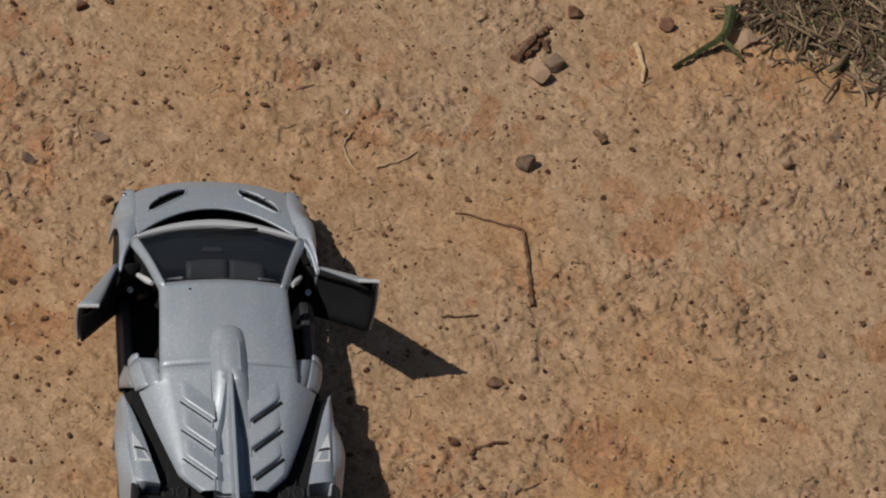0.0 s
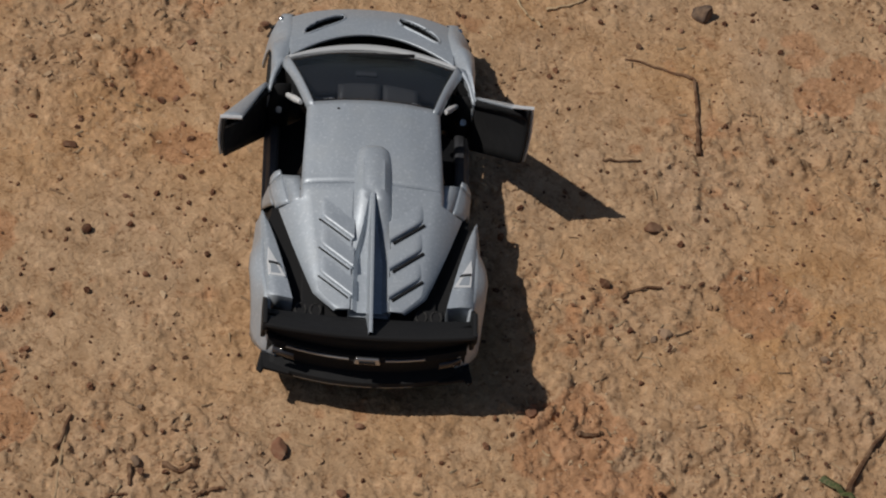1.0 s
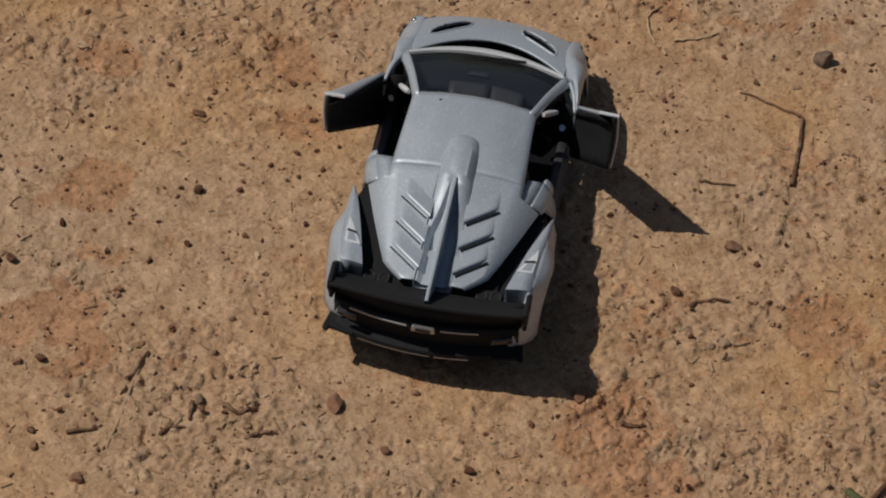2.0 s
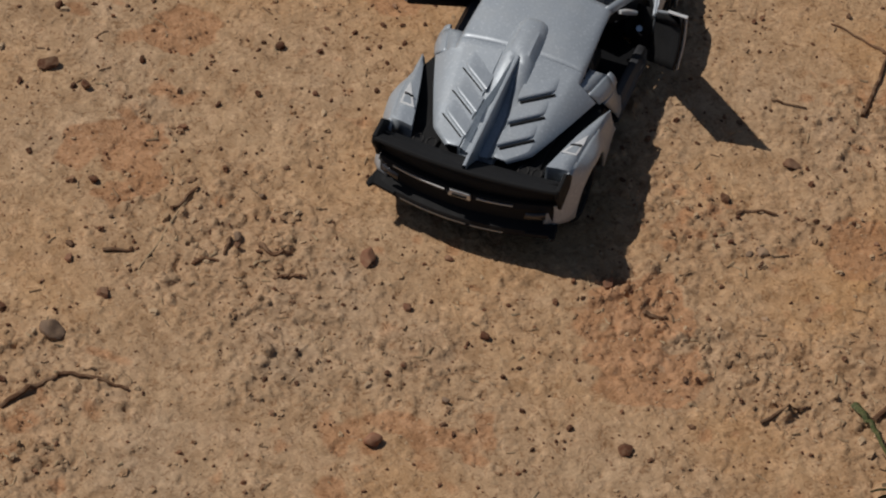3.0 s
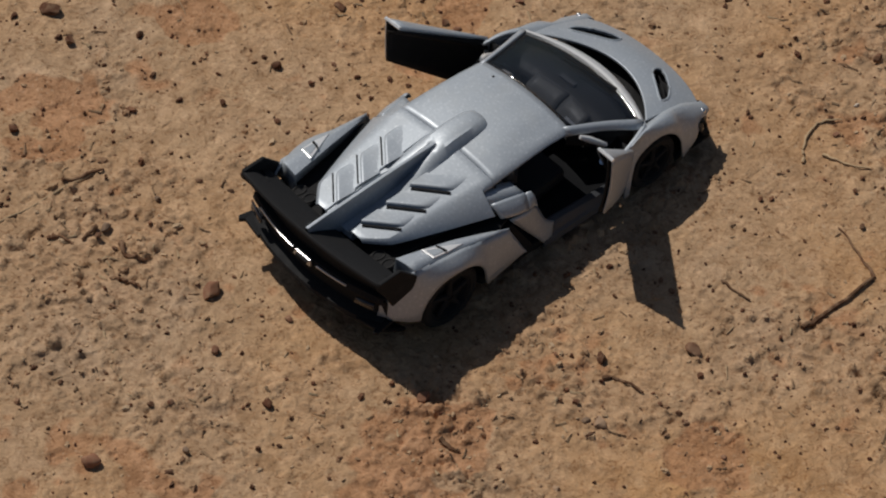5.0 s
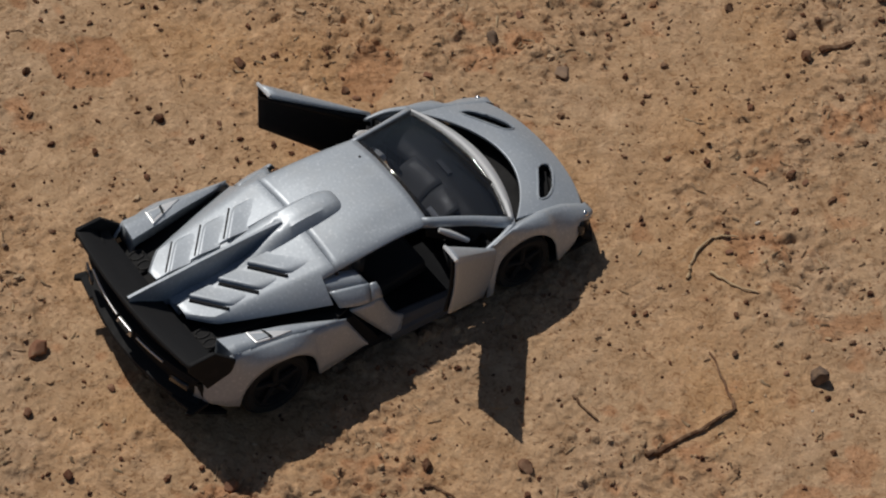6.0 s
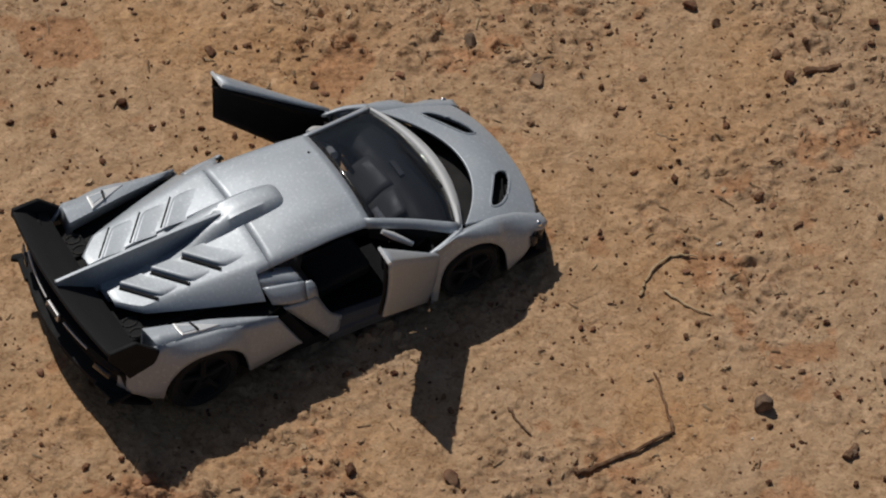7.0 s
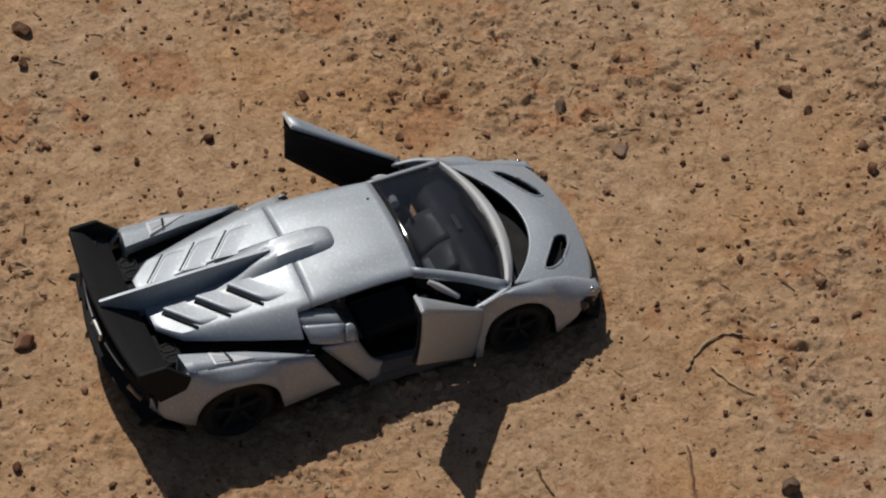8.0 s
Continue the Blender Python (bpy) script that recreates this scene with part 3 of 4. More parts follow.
def build_fender_rear(s):
    rows = []
    for k in range(61):
        y = -10.6 - 46.4 * k / 60
        zt = lerp(y, [-57, -47.5, -32, -17, -10.6], [17.0, 25.7, 23.9, 20.7, 8.9])
        zb = min(zt - 0.15, arch(y, WHEEL_R, lerp(y, [-57, -47.5, -25, -10.6], [13.5, 9.6, 8.2, 8.6])))
        xt = lerp(y, [-57, -47.5, -17, -10.6], [22.6, 24.9, 26.6, 27.0])
        xb = lerp(y, [-57, -55, -51, -47.5, -36, -24.8, -10.6], [21.8, 25.0, 27.2, 28.0, 29.2, 28.8, 27.2])
        row = []
        for j in range(7):
            f = j / 6
            bulge = 0.9 * math.sin(math.pi * f) * lerp(y, [-57, -40, -17], [0.2, 1, 0.5])
            row.append((xt + (xb - xt) * f + bulge, y, zt + (zb - zt) * f))
        rows.append(row)
    part("rear_fender", sheet(rows, False, s), SILVER, car, solid=0.7, angle=60)
    top = []
    for k in range(15):
        y = -16.8 - 31.0 * k / 14
        f = k / 14
        xo, zo = lerp(y, [-47.5, -17], [24.9, 26.6]), lerp(y, [-47.5, -32, -17], [25.7, 23.9, 20.7])
        xi = xo - 0.3 - 6.0 * f ** 0.8
        top.append([(xi, y, zo - 3.2), (xi, y - 0.7 * f, zo - 0.15), (xi * 0.5 + xo * 0.5, y - 0.4 * f, zo + 0.25), (xo + 0.05, y, zo)])
    top.append([(q[0], q[1] - 0.5, q[2] - 5.5) for q in top[-1]])
    part("fender_top", sheet(top, False, s), SILVER, car, solid=0.6, angle=50)
    def on_top(points, lift):
        return [(x * s, y, lerp(y, [-47.5, -32, -17], [25.7, 23.9, 20.7]) + lift) for x, y in points]

    light = part("fender_insert", prism(on_top([(20.3, -41.6), (24.6, -41.2), (25.0, -36.0), (24.9, -31.2), (23.4, -34.5)], -0.2), (0, 0, 0.7)), BRIGHT, car, "bright triangular insert on the fender", smooth=False, bevel=0.2)
    part("recess", prism(on_top([(21.6, -40.8), (24.0, -40.6), (24.3, -36.6), (23.3, -36.6)], 0.3), (0, 0, 0.35)), SILVER, light, "silver triangle in the insert", smooth=False)
    part("divider", prism(on_top([(21.8, -37.9), (24.6, -37.3), (24.7, -36.7), (22.3, -37.3)], 0.4), (0, 0, 0.5)), BLACK, light, smooth=False)


def tail_y(x):
    return -62.2 + 4.6 * (x / 25) ** 2


def build_tail():
    wing = []
    for i in range(13):
        x = 25.4 * i / 12
        k = (x / 25.4) ** 2
        rear, z = -62.0 + 1.8 * k, 29.4 + 0.3 * k
        wing.append([(x, -51.8 + 0.4 * k, 23.8 + 1.2 * k), (x, -55.0, 25.6 + 1.0 * k), (x, rear + 3.2, 27.8 + 0.8 * k), (x, rear, z)])
    part("rear_wing", sheet(wing, True), BLACK, car, "black plastic rear wing", solid=1.2, bevel=0.3)
    for s in (1, -1):
        plate = prism(flipped([(24.6, -47.4, 24.2), (24.6, -53.4, 30.2), (24.6, -60.2, 30.0), (24.6, -60.6, 27.6), (24.6, -57.2, 22.4), (24.6, -55.4, 18.6), (24.6, -48.4, 20.6)], s), (1.1 * s, 0, 0))
        part("wing_endplate", plate, BLACK, car, smooth=False, bevel=0.3)
        part("tail_light", sheet([[(17.5, tail_y(17.5) - 0.2, 19.0), (22.6, tail_y(22.6) - 0.2, 19.6)], [(17.3, tail_y(17.3) - 0.5, 17.4), (22.6, tail_y(22.6) - 0.5, 17.6)]], False, s), LENS, car, "dark tail light", solid=0.5)
        fang = prism(flipped([(18.0, -55.0, 11.2), (25.2, -54.6, 11.6), (26.2, -60.4, 11.9), (25.0, -61.4, 11.9), (24.2, -59.8, 11.6), (18.0, -61.0, 11.2)], s), (0, 0, 1.2))
        part("splitter_fang", fang, BLACK, car, smooth=False, bevel=0.3)
        grille = part("exhaust_grille", box(14.6 * s - 3.6, 14.6 * s + 3.6, -51.6, -46.4, 19.8, 22.0), BLACK, car, smooth=False, bevel=0.4)
        for x in (12.8, 16.4):
            rim = [(x * s + 1.3 * math.cos(a), -48.8 + 1.9 * math.sin(a), 22.1) for a in [6.2832 * k / 14 for k in range(15)]]
            part("grille_rim", tube(rim, 0.25, 6), CABIN, grille)
    riser = [[(24.4 * i / 8, tail_y(24.4 * i / 8) + 2.6, 19.5), (24.4 * i / 8, tail_y(24.4 * i / 8) + 2.2, 24.0), (24.4 * i / 8, tail_y(24.4 * i / 8) + 3.4, 26.6)] for i in range(9)]
    part("wing_riser", sheet(riser, True), BLACK, car, solid=0.8)
    fascia = []
    for i in range(13):
        x = 24.0 * i / 12
        y = tail_y(x)
        fascia.append([(x, y + 7, 21.6), (x, y + 0.8, 21.0), (x, y + 0.2, 19.6), (x, y + 1.8, 18.4), (x, y + 2.4, 13.4), (x, y - 0.4, 12.4), (x, y - 0.6, 11.2), (x, y + 2.0, 10.4), (x, y + 1.4, 9.6), (x, y + 1.2, 8.6), (x, y + 4.0, 6.6), (x, y + 9, 3.8)])
    bumper = part("rear_bumper", sheet(fascia, True), BLACK, car, solid=0.8, angle=25)
    for a, b, z, off in ((-19.5, -4.4, 20.2, 0.3), (4.4, 14.0, 20.2, 0.3), (-17.0, 2.0, 9.2, 1.2), (3.2, 12.0, 9.2, 1.2)):
        pts = [(a + (b - a) * t / 6, tail_y(a + (b - a) * t / 6) + off, z) for t in range(7)]
        part("trim_strip", tube(pts, 0.3, 8), TAIL_TRIM, bumper, "thin silver trim line")
    part("badge", prism([(-3.2, -62.0, 19.7), (3.2, -62.0, 19.7), (2.8, -61.6, 21.4), (-2.8, -61.6, 21.4)], (0, -0.9, 0)), TAIL_TRIM, bumper, "small silver badge", smooth=False, bevel=0.25)
    part("badge_bar", box(-2.0, 2.0, -63.1, -62.7, 20.2, 20.7), BLACK, bumper, smooth=False)
    for x in (-12, -6, 0, 6, 12):
        part("diffuser_blade", prism([(x - 0.4, -50, 3.6), (x - 0.4, -55.4, 4.0), (x - 0.4, -59.6, 8.8), (x - 0.4, -54, 9.2)], (0.8, 0, 0)), BLACK, bumper, smooth=False)


def build_core():
    """Chassis, inner arches and the dark space under the shells."""
    part("chassis", prism([(-17, -52, 3.2), (17, -52, 3.2), (17, -28, 3.0), (25, -23, 3.0), (25, 23, 3.0), (17, 28, 3.0), (17, 57, 3.4), (-17, 57, 3.4), (-17, 28, 3.0), (-25, 23, 3.0), (-25, -23, 3.0), (-17, -28, 3.0)], (0, 0, 2.8)), BLACK, car, smooth=False, bevel=0.5)
    part("engine_bay", prism([(-16.5, -56, 5.5), (16.5, -56, 5.5), (16.5, -15, 5.5), (-16.5, -15, 5.5)], (0, 0, 15.6)), BLACK, car, smooth=False, bevel=0.5)
    part("rear_shelf", prism([(-23.5, -55, 19.3), (23.5, -55, 19.3), (25.0, -20, 19.3), (23.0, -13.5, 19.3), (-23.0, -13.5, 19.3), (-25.0, -20, 19.3)], (0, 0, 0.7)), BLACK, car, smooth=False)
    part("front_bay", prism([(-16.5, 38, 5.5), (16.5, 38, 5.5), (16.5, 56, 5.5), (-16.5, 56, 5.5)], (0, 0, 7.6)), BLACK, car, smooth=False, bevel=0.5)
    part("bulkhead", prism([(-22, 37.0, 5), (22, 37.0, 5), (20.5, 37.0, 19.0), (-20.5, 37.0, 19.0)], (0, 1.5, 0)), BLACK, car, smooth=False)
    part("rear_bulkhead", prism([(-21.0, -14.2, 5), (21.0, -14.2, 5), (20.5, -14.2, 20), (17.0, -14.2, 28), (-17.0, -14.2, 28), (-20.5, -14.2, 20)], (0, 0.9, 0)), CABIN, car, smooth=False)


def build_cabin():
    dash = dense([[(0, 36.6, 19.6), (11, 36.0, 19.6), (20.0, 33.6, 18.8)], [(0, 30, 20.6), (11, 29.6, 20.4), (20.2, 28, 19.4)], [(0, 25.4, 19.2), (11, 25.2, 19.0), (20.2, 24.4, 18.0)]], 3, 3)
    part("dashboard", sheet(dash, True), DASH, car, "grey plastic dashboard", solid=0.6)
    part("sun_visor", sheet([[(15.2 * i / 6, 13.2, 28.6 - 0.004 * i * i * 6), (15.5 * i / 6, 15.8, 28.0 - 0.004 * i * i * 7)] for i in range(7)], True), BLACK, car, solid=0.4)
    # Added grey sheets above the dashboard imitate glare reflected in the windscreen.
    for x0, x1 in ((-8.6, 2.2), (2.8, 11.6)):
        face = [[(x, 28.0 - 0.012 * x * x, 20.9), (x, 24.4 - 0.012 * x * x, 19.9), (x, 20.2 - 0.012 * x * x, 16.4)] for x in [x0 + (x1 - x0) * k / 6 for k in range(7)]]
        part("instrument_panel", sheet(dense(face, 1, 3)), GLARE_GREY, car, "light grey patch standing in for windscreen glare", solid=0.7)
    part("dash_vent", box(-4.2, 1.2, 30.4, 31.8, 20.4, 21.3), GREY, car, smooth=False, bevel=0.2)
    part("tunnel", box(-2.4, 2.4, -12, 27, 5.8, 10.5), CABIN, car, smooth=False, bevel=0.8)
    for s in (1, -1):
        seat = new("seat")
        seat.parent = car
        part("cushion", prism(flipped([(4.2, 0, 6), (15.8, 0, 6), (15.2, 15, 7.6), (4.8, 15, 7.6)], s), (0, 0, 4.4)), CABIN, seat, smooth=False, bevel=1.2)
        part("backrest", prism(flipped([(4.2, 1, 8), (15.8, 1, 8), (14.6, -9.5, 24.5), (12.4, -10.5, 27), (7.6, -10.5, 27), (5.4, -9.5, 24.5)], s), (0, -2.6, 0.8)), GREY, seat, smooth=False, bevel=1.0)
        part("hinge", tube([(23.2 * s, 24.6, 12), (22.4 * s, 22.0, 15.5), (23.4 * s, 19.4, 18.2)], 0.9, 8), CHROME, car, "bright metal door hinge")
        part("hinge_pin", tube([(21.2 * s, 22.4, 20.6), (19.4 * s, 17.8, 24.2), (18.2 * s, 15.6, 25.6)], [0.7, 0.9, 0.6], 10), BRIGHT, car, "bright metal hinge pin")
        part("hinge_arm", tube([(17.0 * s, 19.5, 19.2), (13.4 * s, 18.8, 22.0), (9.8 * s, 18.2, 24.0)], [1.1, 1.3, 1.0], 10), BRIGHT, car, "bright metal hinge arm")
        part("pillar_trim", sheet([[(16.2, 13.0, 26.3), (15.8, 13.6, 22.0)], [(19.4, 23.8, 23.6), (19.2, 23.8, 17.0)], [(22.2, 32.0, 20.6), (21.4, 30.0, 12.0)]], False, s), BLACK, car, "black trim below the windscreen pillar", solid=0.5)
        part("hinge_plate", sheet([[(20.6, 26.4, 4.0), (26.6, 25.2, 4.0)], [(20.6, 27.0, 12.0), (27.0, 26.0, 12.0)], [(20.6, 27.6, 19.6), (26.6, 26.6, 19.8)]], False, s), BLACK, car, "black plate behind the door hinge", solid=0.6)
    part("wiper", tube([(10.5, 36.6, 23.1), (3.0, 35.6, 23.7), (-6.5, 34.0, 24.2)], [0.45, 0.35, 0.25], 6), BLACK, car, "black windscreen wiper")
    ring = [Vector((-9.6 + 4.0 * math.cos(a), 23.2 - 1.3 * math.sin(a), 15.8 + 3.8 * math.sin(a))) for a in [6.2832 * k / 20 for k in range(21)]]
    part("steering_wheel", tube(ring, 0.5, 6), BLACK, car)


def build_door(s, lift):
    """Hinged at its front edge, swung out and up."""
    door = new("door")
    door.parent = car
    tagged(door, "silver car door swung open, black inside")
    b = Vector((38.8, 3.2 + lift, 37.4 + lift))
    c = Vector((38.6, 2.2 + lift, 19.8 + lift * 0.6))
    d, e = Vector((26.6, 24.4, 3.6)), Vector((27.4, 26.6, 20.0))
    if s < 0:
        b, c = Vector((38.4, 0.0, 35.4)), Vector((37.8, 0.0, 21.6))
    across = Vector((-0.85, -0.5, 0.05)).normalized()
    rows = [[tuple(e.lerp(b, u).lerp(d.lerp(c, u), v) + Vector((0.5, 0.3, 0)) * math.sin(math.pi * v)) for v in (0, 0.2, 0.45, 0.7, 1.0)] for u in (0, 0.15, 0.3, 0.5, 0.7, 0.85, 1.0)]
    part("outer_skin", sheet(dense(rows, 2, 2), False, s), SILVER, door, solid=0.5, angle=50)
    inner = [[tuple(Vector(p) + across * 1.1) for p in r] for r in rows]
    part("inner_panel", sheet(dense(inner, 2, 2), False, s), BLACK, door, "black plastic door lining", solid=0.6)
    a = b + Vector((-5.4, 0.2, 0.0))
    a0 = e + Vector((-1.2, -0.6, 0.2))
    ledge = [[tuple(e.lerp(b, u)), tuple(e.lerp(b, u).lerp(a0.lerp(a, u), 0.5) + Vector((0, 0, 0.5))), tuple(a0.lerp(a, u))] for u in (0, 0.25, 0.5, 0.75, 1.0)]
    part("sill_ledge", sheet(dense(ledge, 2, 2), False, s), SILVER, door, solid=0.7)
    part("ledge_end", tube([tuple(Vector((a.x * s, a.y - 0.1, a.z))), tuple(Vector((b.x * s, b.y - 0.1, b.z)))], 0.5, 6), BRIGHT, door, "bare bright metal edge")
    under = [[tuple(a0.lerp(a, u) + Vector((0, 0, -0.8))), tuple(e.lerp(b, u) + across * 1.6 + Vector((0, 0, -3.0)))] for u in (0, 0.25, 0.5, 0.75, 1.0)]
    part("ledge_lining", sheet(under, False, s), BLACK, door, solid=0.5)


def build_wheel(s, y):
    wheel = new("wheel")
    wheel.parent = car
    size = 0.85 if y > 0 else 1.0
    wheel.location = ((21.6 if y > 0 else 22.6) * s * MM, y * MM, WHEEL_Z * size * MM)
    wheel.scale = (1.0, size, size)
    part("tyre", lathe([(-4.4, 7.0), (-4.6, 8.6), (-3.8, 9.4), (0, 9.55), (3.8, 9.4), (4.6, 8.6), (4.4, 7.0), (3.4, 6.6), (-3.4, 6.6)], 40), RUBBER, wheel, bevel=0.0)
    rim = part("rim", lathe([(2.4 * s, 6.7), (4.0 * s, 6.8), (4.1 * s, 6.3), (2.6 * s, 5.8), (2.2 * s, 0.1)], 32), RUBBER, wheel)
    part("hub", lathe([(2.0 * s, 1.4), (3.6 * s, 1.3), (3.9 * s, 0.8)], 16), RUBBER, rim)
    for k in range(5):
        a = 6.2832 * k / 5 + 0.3
        c, sn = math.cos(a), math.sin(a)
        part("spoke", tube([(3.5 * s, 1.0 * c, 1.0 * sn), (3.7 * s, 6.3 * c, 6.3 * sn)], [0.9, 0.6], 6), RUBBER, rim)


build_nose()
build_glasshouse()
build_deck()
build_tail()
build_core()
build_cabin()
for side in (1, -1):
    build_fender_front(side)
    build_shoulder(side)
    build_fender_rear(side)
    build_door(side, 2.5 if side > 0 else 0)
    build_wheel(side, WHEEL_F)
    build_wheel(side, WHEEL_R)

# ---- stones, twigs, straw and grass on the dirt ----
STONES = {
    "dark": (stone_material("dark_stone", (0.105, 0.045, 0.026)), "small dark brown pebble lying on dry dirt"),
    "grey": (stone_material("grey_stone", (0.19, 0.13, 0.092)), "small grey stone lying on dry dirt"),
    "red": (stone_material("red_stone", (0.22, 0.108, 0.066)), "small reddish-brown pebble lying on dry dirt"),
    "slate": (stone_material("slate_stone", (0.115, 0.08, 0.062), 0.15), "rounded dark grey pebble lying on dry dirt"),
    "pale": (stone_material("pale_stone", (0.33, 0.22, 0.145)), "small pale tan stone lying on dry dirt"),
    "white": (stone_material("white_stone", (0.75, 0.68, 0.58), 0.15), "tiny whitish stone chip on dry dirt"),
}


def stone(kind, x, y, size, flat=0.8, name="pebble"):
    rng = random.Random(int(x * 131 + y * 17 + size * 7))
    flat *= rng.uniform(0.65, 1.05) if name == "pebble" else 1.0
    bm = bmesh.new()
    bmesh.ops.create_icosphere(bm, subdivisions=3 if size > 3 else 2, radius=0.5)
    seed = Vector((rng.uniform(0, 50), rng.uniform(0, 50), rng.uniform(0, 50)))
    stretch = Vector((size * rng.uniform(0.95, 1.2), size * rng.uniform(0.75, 0.95), size * flat * rng.uniform(0.8, 1.1)))
    turn = Matrix.Rotation(rng.uniform(0, 6.28), 3, "Z") @ Matrix.Rotation(rng.uniform(-0.25, 0.25), 3, "X")
    cuts = [Vector((rng.gauss(0, 1), rng.gauss(0, 1), rng.gauss(0, 0.7))).normalized() for _ in range(7)]
    for v in bm.verts:
        p = v.co.copy()
        for c in cuts:
            over = p.dot(c) - 0.29
            if over > 0:
                p -= c * over * 0.95
        p *= 1 + 0.22 * noise.noise(p * 2.6 + seed)
        v.co = turn @ Vector((p.x * stretch.x, p.y * stretch.y, p.z * stretch.z))
    z = float(ground_height(x, y))
    ob = part(name, bm, STONES[kind][0], None, angle=28)
    ob.location = (x * MM, y * MM, (z + size * flat * 0.27) * MM)
    return tagged(ob, STONES[kind][1], "stone", "stones on the dirt")


for x, y, size in ((-131, -18, 3.1), (-124, -41, 6.0), (-116, -74, 2.4), (-112, -12, 1.5), (-112, -45, 3.4), (-108, -6, 2.1), (-102, -29, 2.5), (-100, -129, 3.5), (-96, -77, 3.6), (-93, -101, 2.7), (-92, -170, 2.9), (-90, -152, 3.8), (-75, 19, 3.5), (-73, 28, 1.7), (-73, 58, 2.0), (-70, 30, 1.4), (-69, -9, 3.1), (-68, -29, 2.3), (-67, 40, 2.0), (-66, 80, 2.4), (-63, 38, 1.7), (-57, 39, 1.4),):
    stone("dark", x, y, size)
for x, y, size in ((-53, 37, 3.0), (-51, -52, 2.1), (-49, 118, 1.8), (-47, 0, 1.6), (-43, -48, 1.8), (-39, -15, 2.1), (-32, 137, 4.5), (-24, 139, 3.5), (-21, -123, 1.7), (-16, 112, 2.8), (-9, 111, 1.6), (-7, 156, 2.6), (-7, 147, 3.5), (-5, 176, 3.2), (-4, -115, 1.7), (-1, -111, 2.0), (2, -107, 2.0), (2, 145, 4.1), (18, 144, 2.0), (18, -89, 3.5), (18, -121, 2.6), (20, -76, 1.5),):
    stone("dark", x, y, size)
for x, y, size in ((33, 116, 3.2), (34, 139, 2.0), (34, 131, 2.0), (48, -110, 2.6), (48, 55, 1.9), (56, 14, 2.2), (61, -16, 3.3), (62, 76, 1.9), (63, -111, 4.9), (67, -31, 2.6), (72, 68, 2.5), (81, -15, 2.1), (103, 80, 1.6), (109, 138, 5.8), (110, 69, 2.5), (115, 13, 1.5),):
    stone("dark", x, y, size)
for x, y, size in ((-85, -131, 7.3), (-53, -64, 2.1), (-48, 80, 4.1), (16, -114, 2.9), (112, 91, 3.2), (164, 15, 2.8), (179, 93, 4.8),):
    stone("grey", x, y, size)
for x, y, size in ((-91, -106, 3.3), (-78, -114, 4.1), (-60, 3, 2.0), (-51, 91, 2.8), (-49, 38, 2.6), (-46, 58, 2.9), (-27, 66, 2.9), (-19, -75, 5.4), (-4, -87, 3.0), (0, -66, 2.5), (3, -134, 4.9), (42, -59, 4.5), (45, 87, 2.5), (74, 4, 4.5), (135, 134, 5.8), (138, 80, 3.2),):
    stone("red", x, y, size)
for x, y, size in ((76, -31, 4.4), (163, 81, 4.8), (177, 76, 2.9),):
    stone("pale", x, y, size)
for x, y, size in ((41, 99, 1.6),):
    stone("white", x, y, size)
for x, y, size in ((-10.7, 153.9, 1.9), (-11.3, 184.1, 2.6), (-4.8, 183.7, 1.6), (1.2, 169.1, 1.6), (-19.7, 166.8, 1.9), (29.9, 163.6, 1.6), (-4, 113, 1.6), (13, 104.6, 1.6), (-2, 198.8, 2.1), (7, 187.8, 2.1), (-28.4, 147.3, 1.4), (-24.5, 119.8, 1.2), (85, 94.6, 1.9), (66.2, 82.2, 1.4), (43.2, 93.6, 1.6), (61.3, 124.4, 1.1), (72.9, 123.9, 1.1), (74.2, 144, 1.9), (67.8, 142.6, 1.6), (7, 147.8, 1.2),):
    stone("dark", x, y, size)
for x, y, size in ((-12.7, 167.8, 1.2), (-52.1, -85, 2.4), (-77.2, -22.5, 1.4), (-41.2, -23, 1.1), (-44.2, 1.9, 1.6), (-98.6, 8, 1.1), (86, -2.2, 1.1), (113.1, -59.7, 2.1), (89.6, -64.2, 1.1), (93.6, -40.3, 1.2), (117.3, -24.6, 1.4), (114, -69.2, 1.4), (70.1, -82.4, 2.4), (59.7, -66.6, 1.2), (69.3, -46.9, 1.9), (-46.1, -84.3, 1.9), (-77.2, -68.5, 0.9), (4, -111.8, 1.2), (51.7, -34.9, 1.6), (72.4, 23.1, 1.6),):
    stone("dark", x, y, size)
for x, y, size in ((13.3, 175.3, 1.1), (96.7, 73, 0.9),):
    stone("white", x, y, size)
for x, y, size in ((36.9, 117.6, 1.9), (79.9, 75.6, 1.6), (83.6, 75.1, 1.6), (58.6, 115.8, 1.4), (-46, 19.2, 2.1), (-53.9, -22.3, 2.1), (54.9, -78.2, 1.6), (103.1, -15.2, 1.9),):
    stone("red", x, y, size)
for x, y, size in ((52.2, 139, 2.1), (91.9, 114.7, 1.9), (83.4, -53.4, 2.4), (1.8, -100.1, 1.6),):
    stone("pale", x, y, size)
for x, y, size in ((-53.9, -81, 3.1), (-86.8, -87.6, 1.6), (116.2, -35.2, 2.8), (72.9, -32.9, 2.8),):
    stone("grey", x, y, size)
stone("grey", -28, 88, 5.4, 0.4)
stone("slate", 89.4, 80.8, 6.6, 0.95, "round_stone")
stone("pale", 96.2, 113.4, 7.8, 0.72, "broken_stone")
stone("grey", 100.8, 117.4, 7.4, 0.62, "broken_stone")
stone("pale", 158, 129, 8.0, 0.5, "flat_stone")

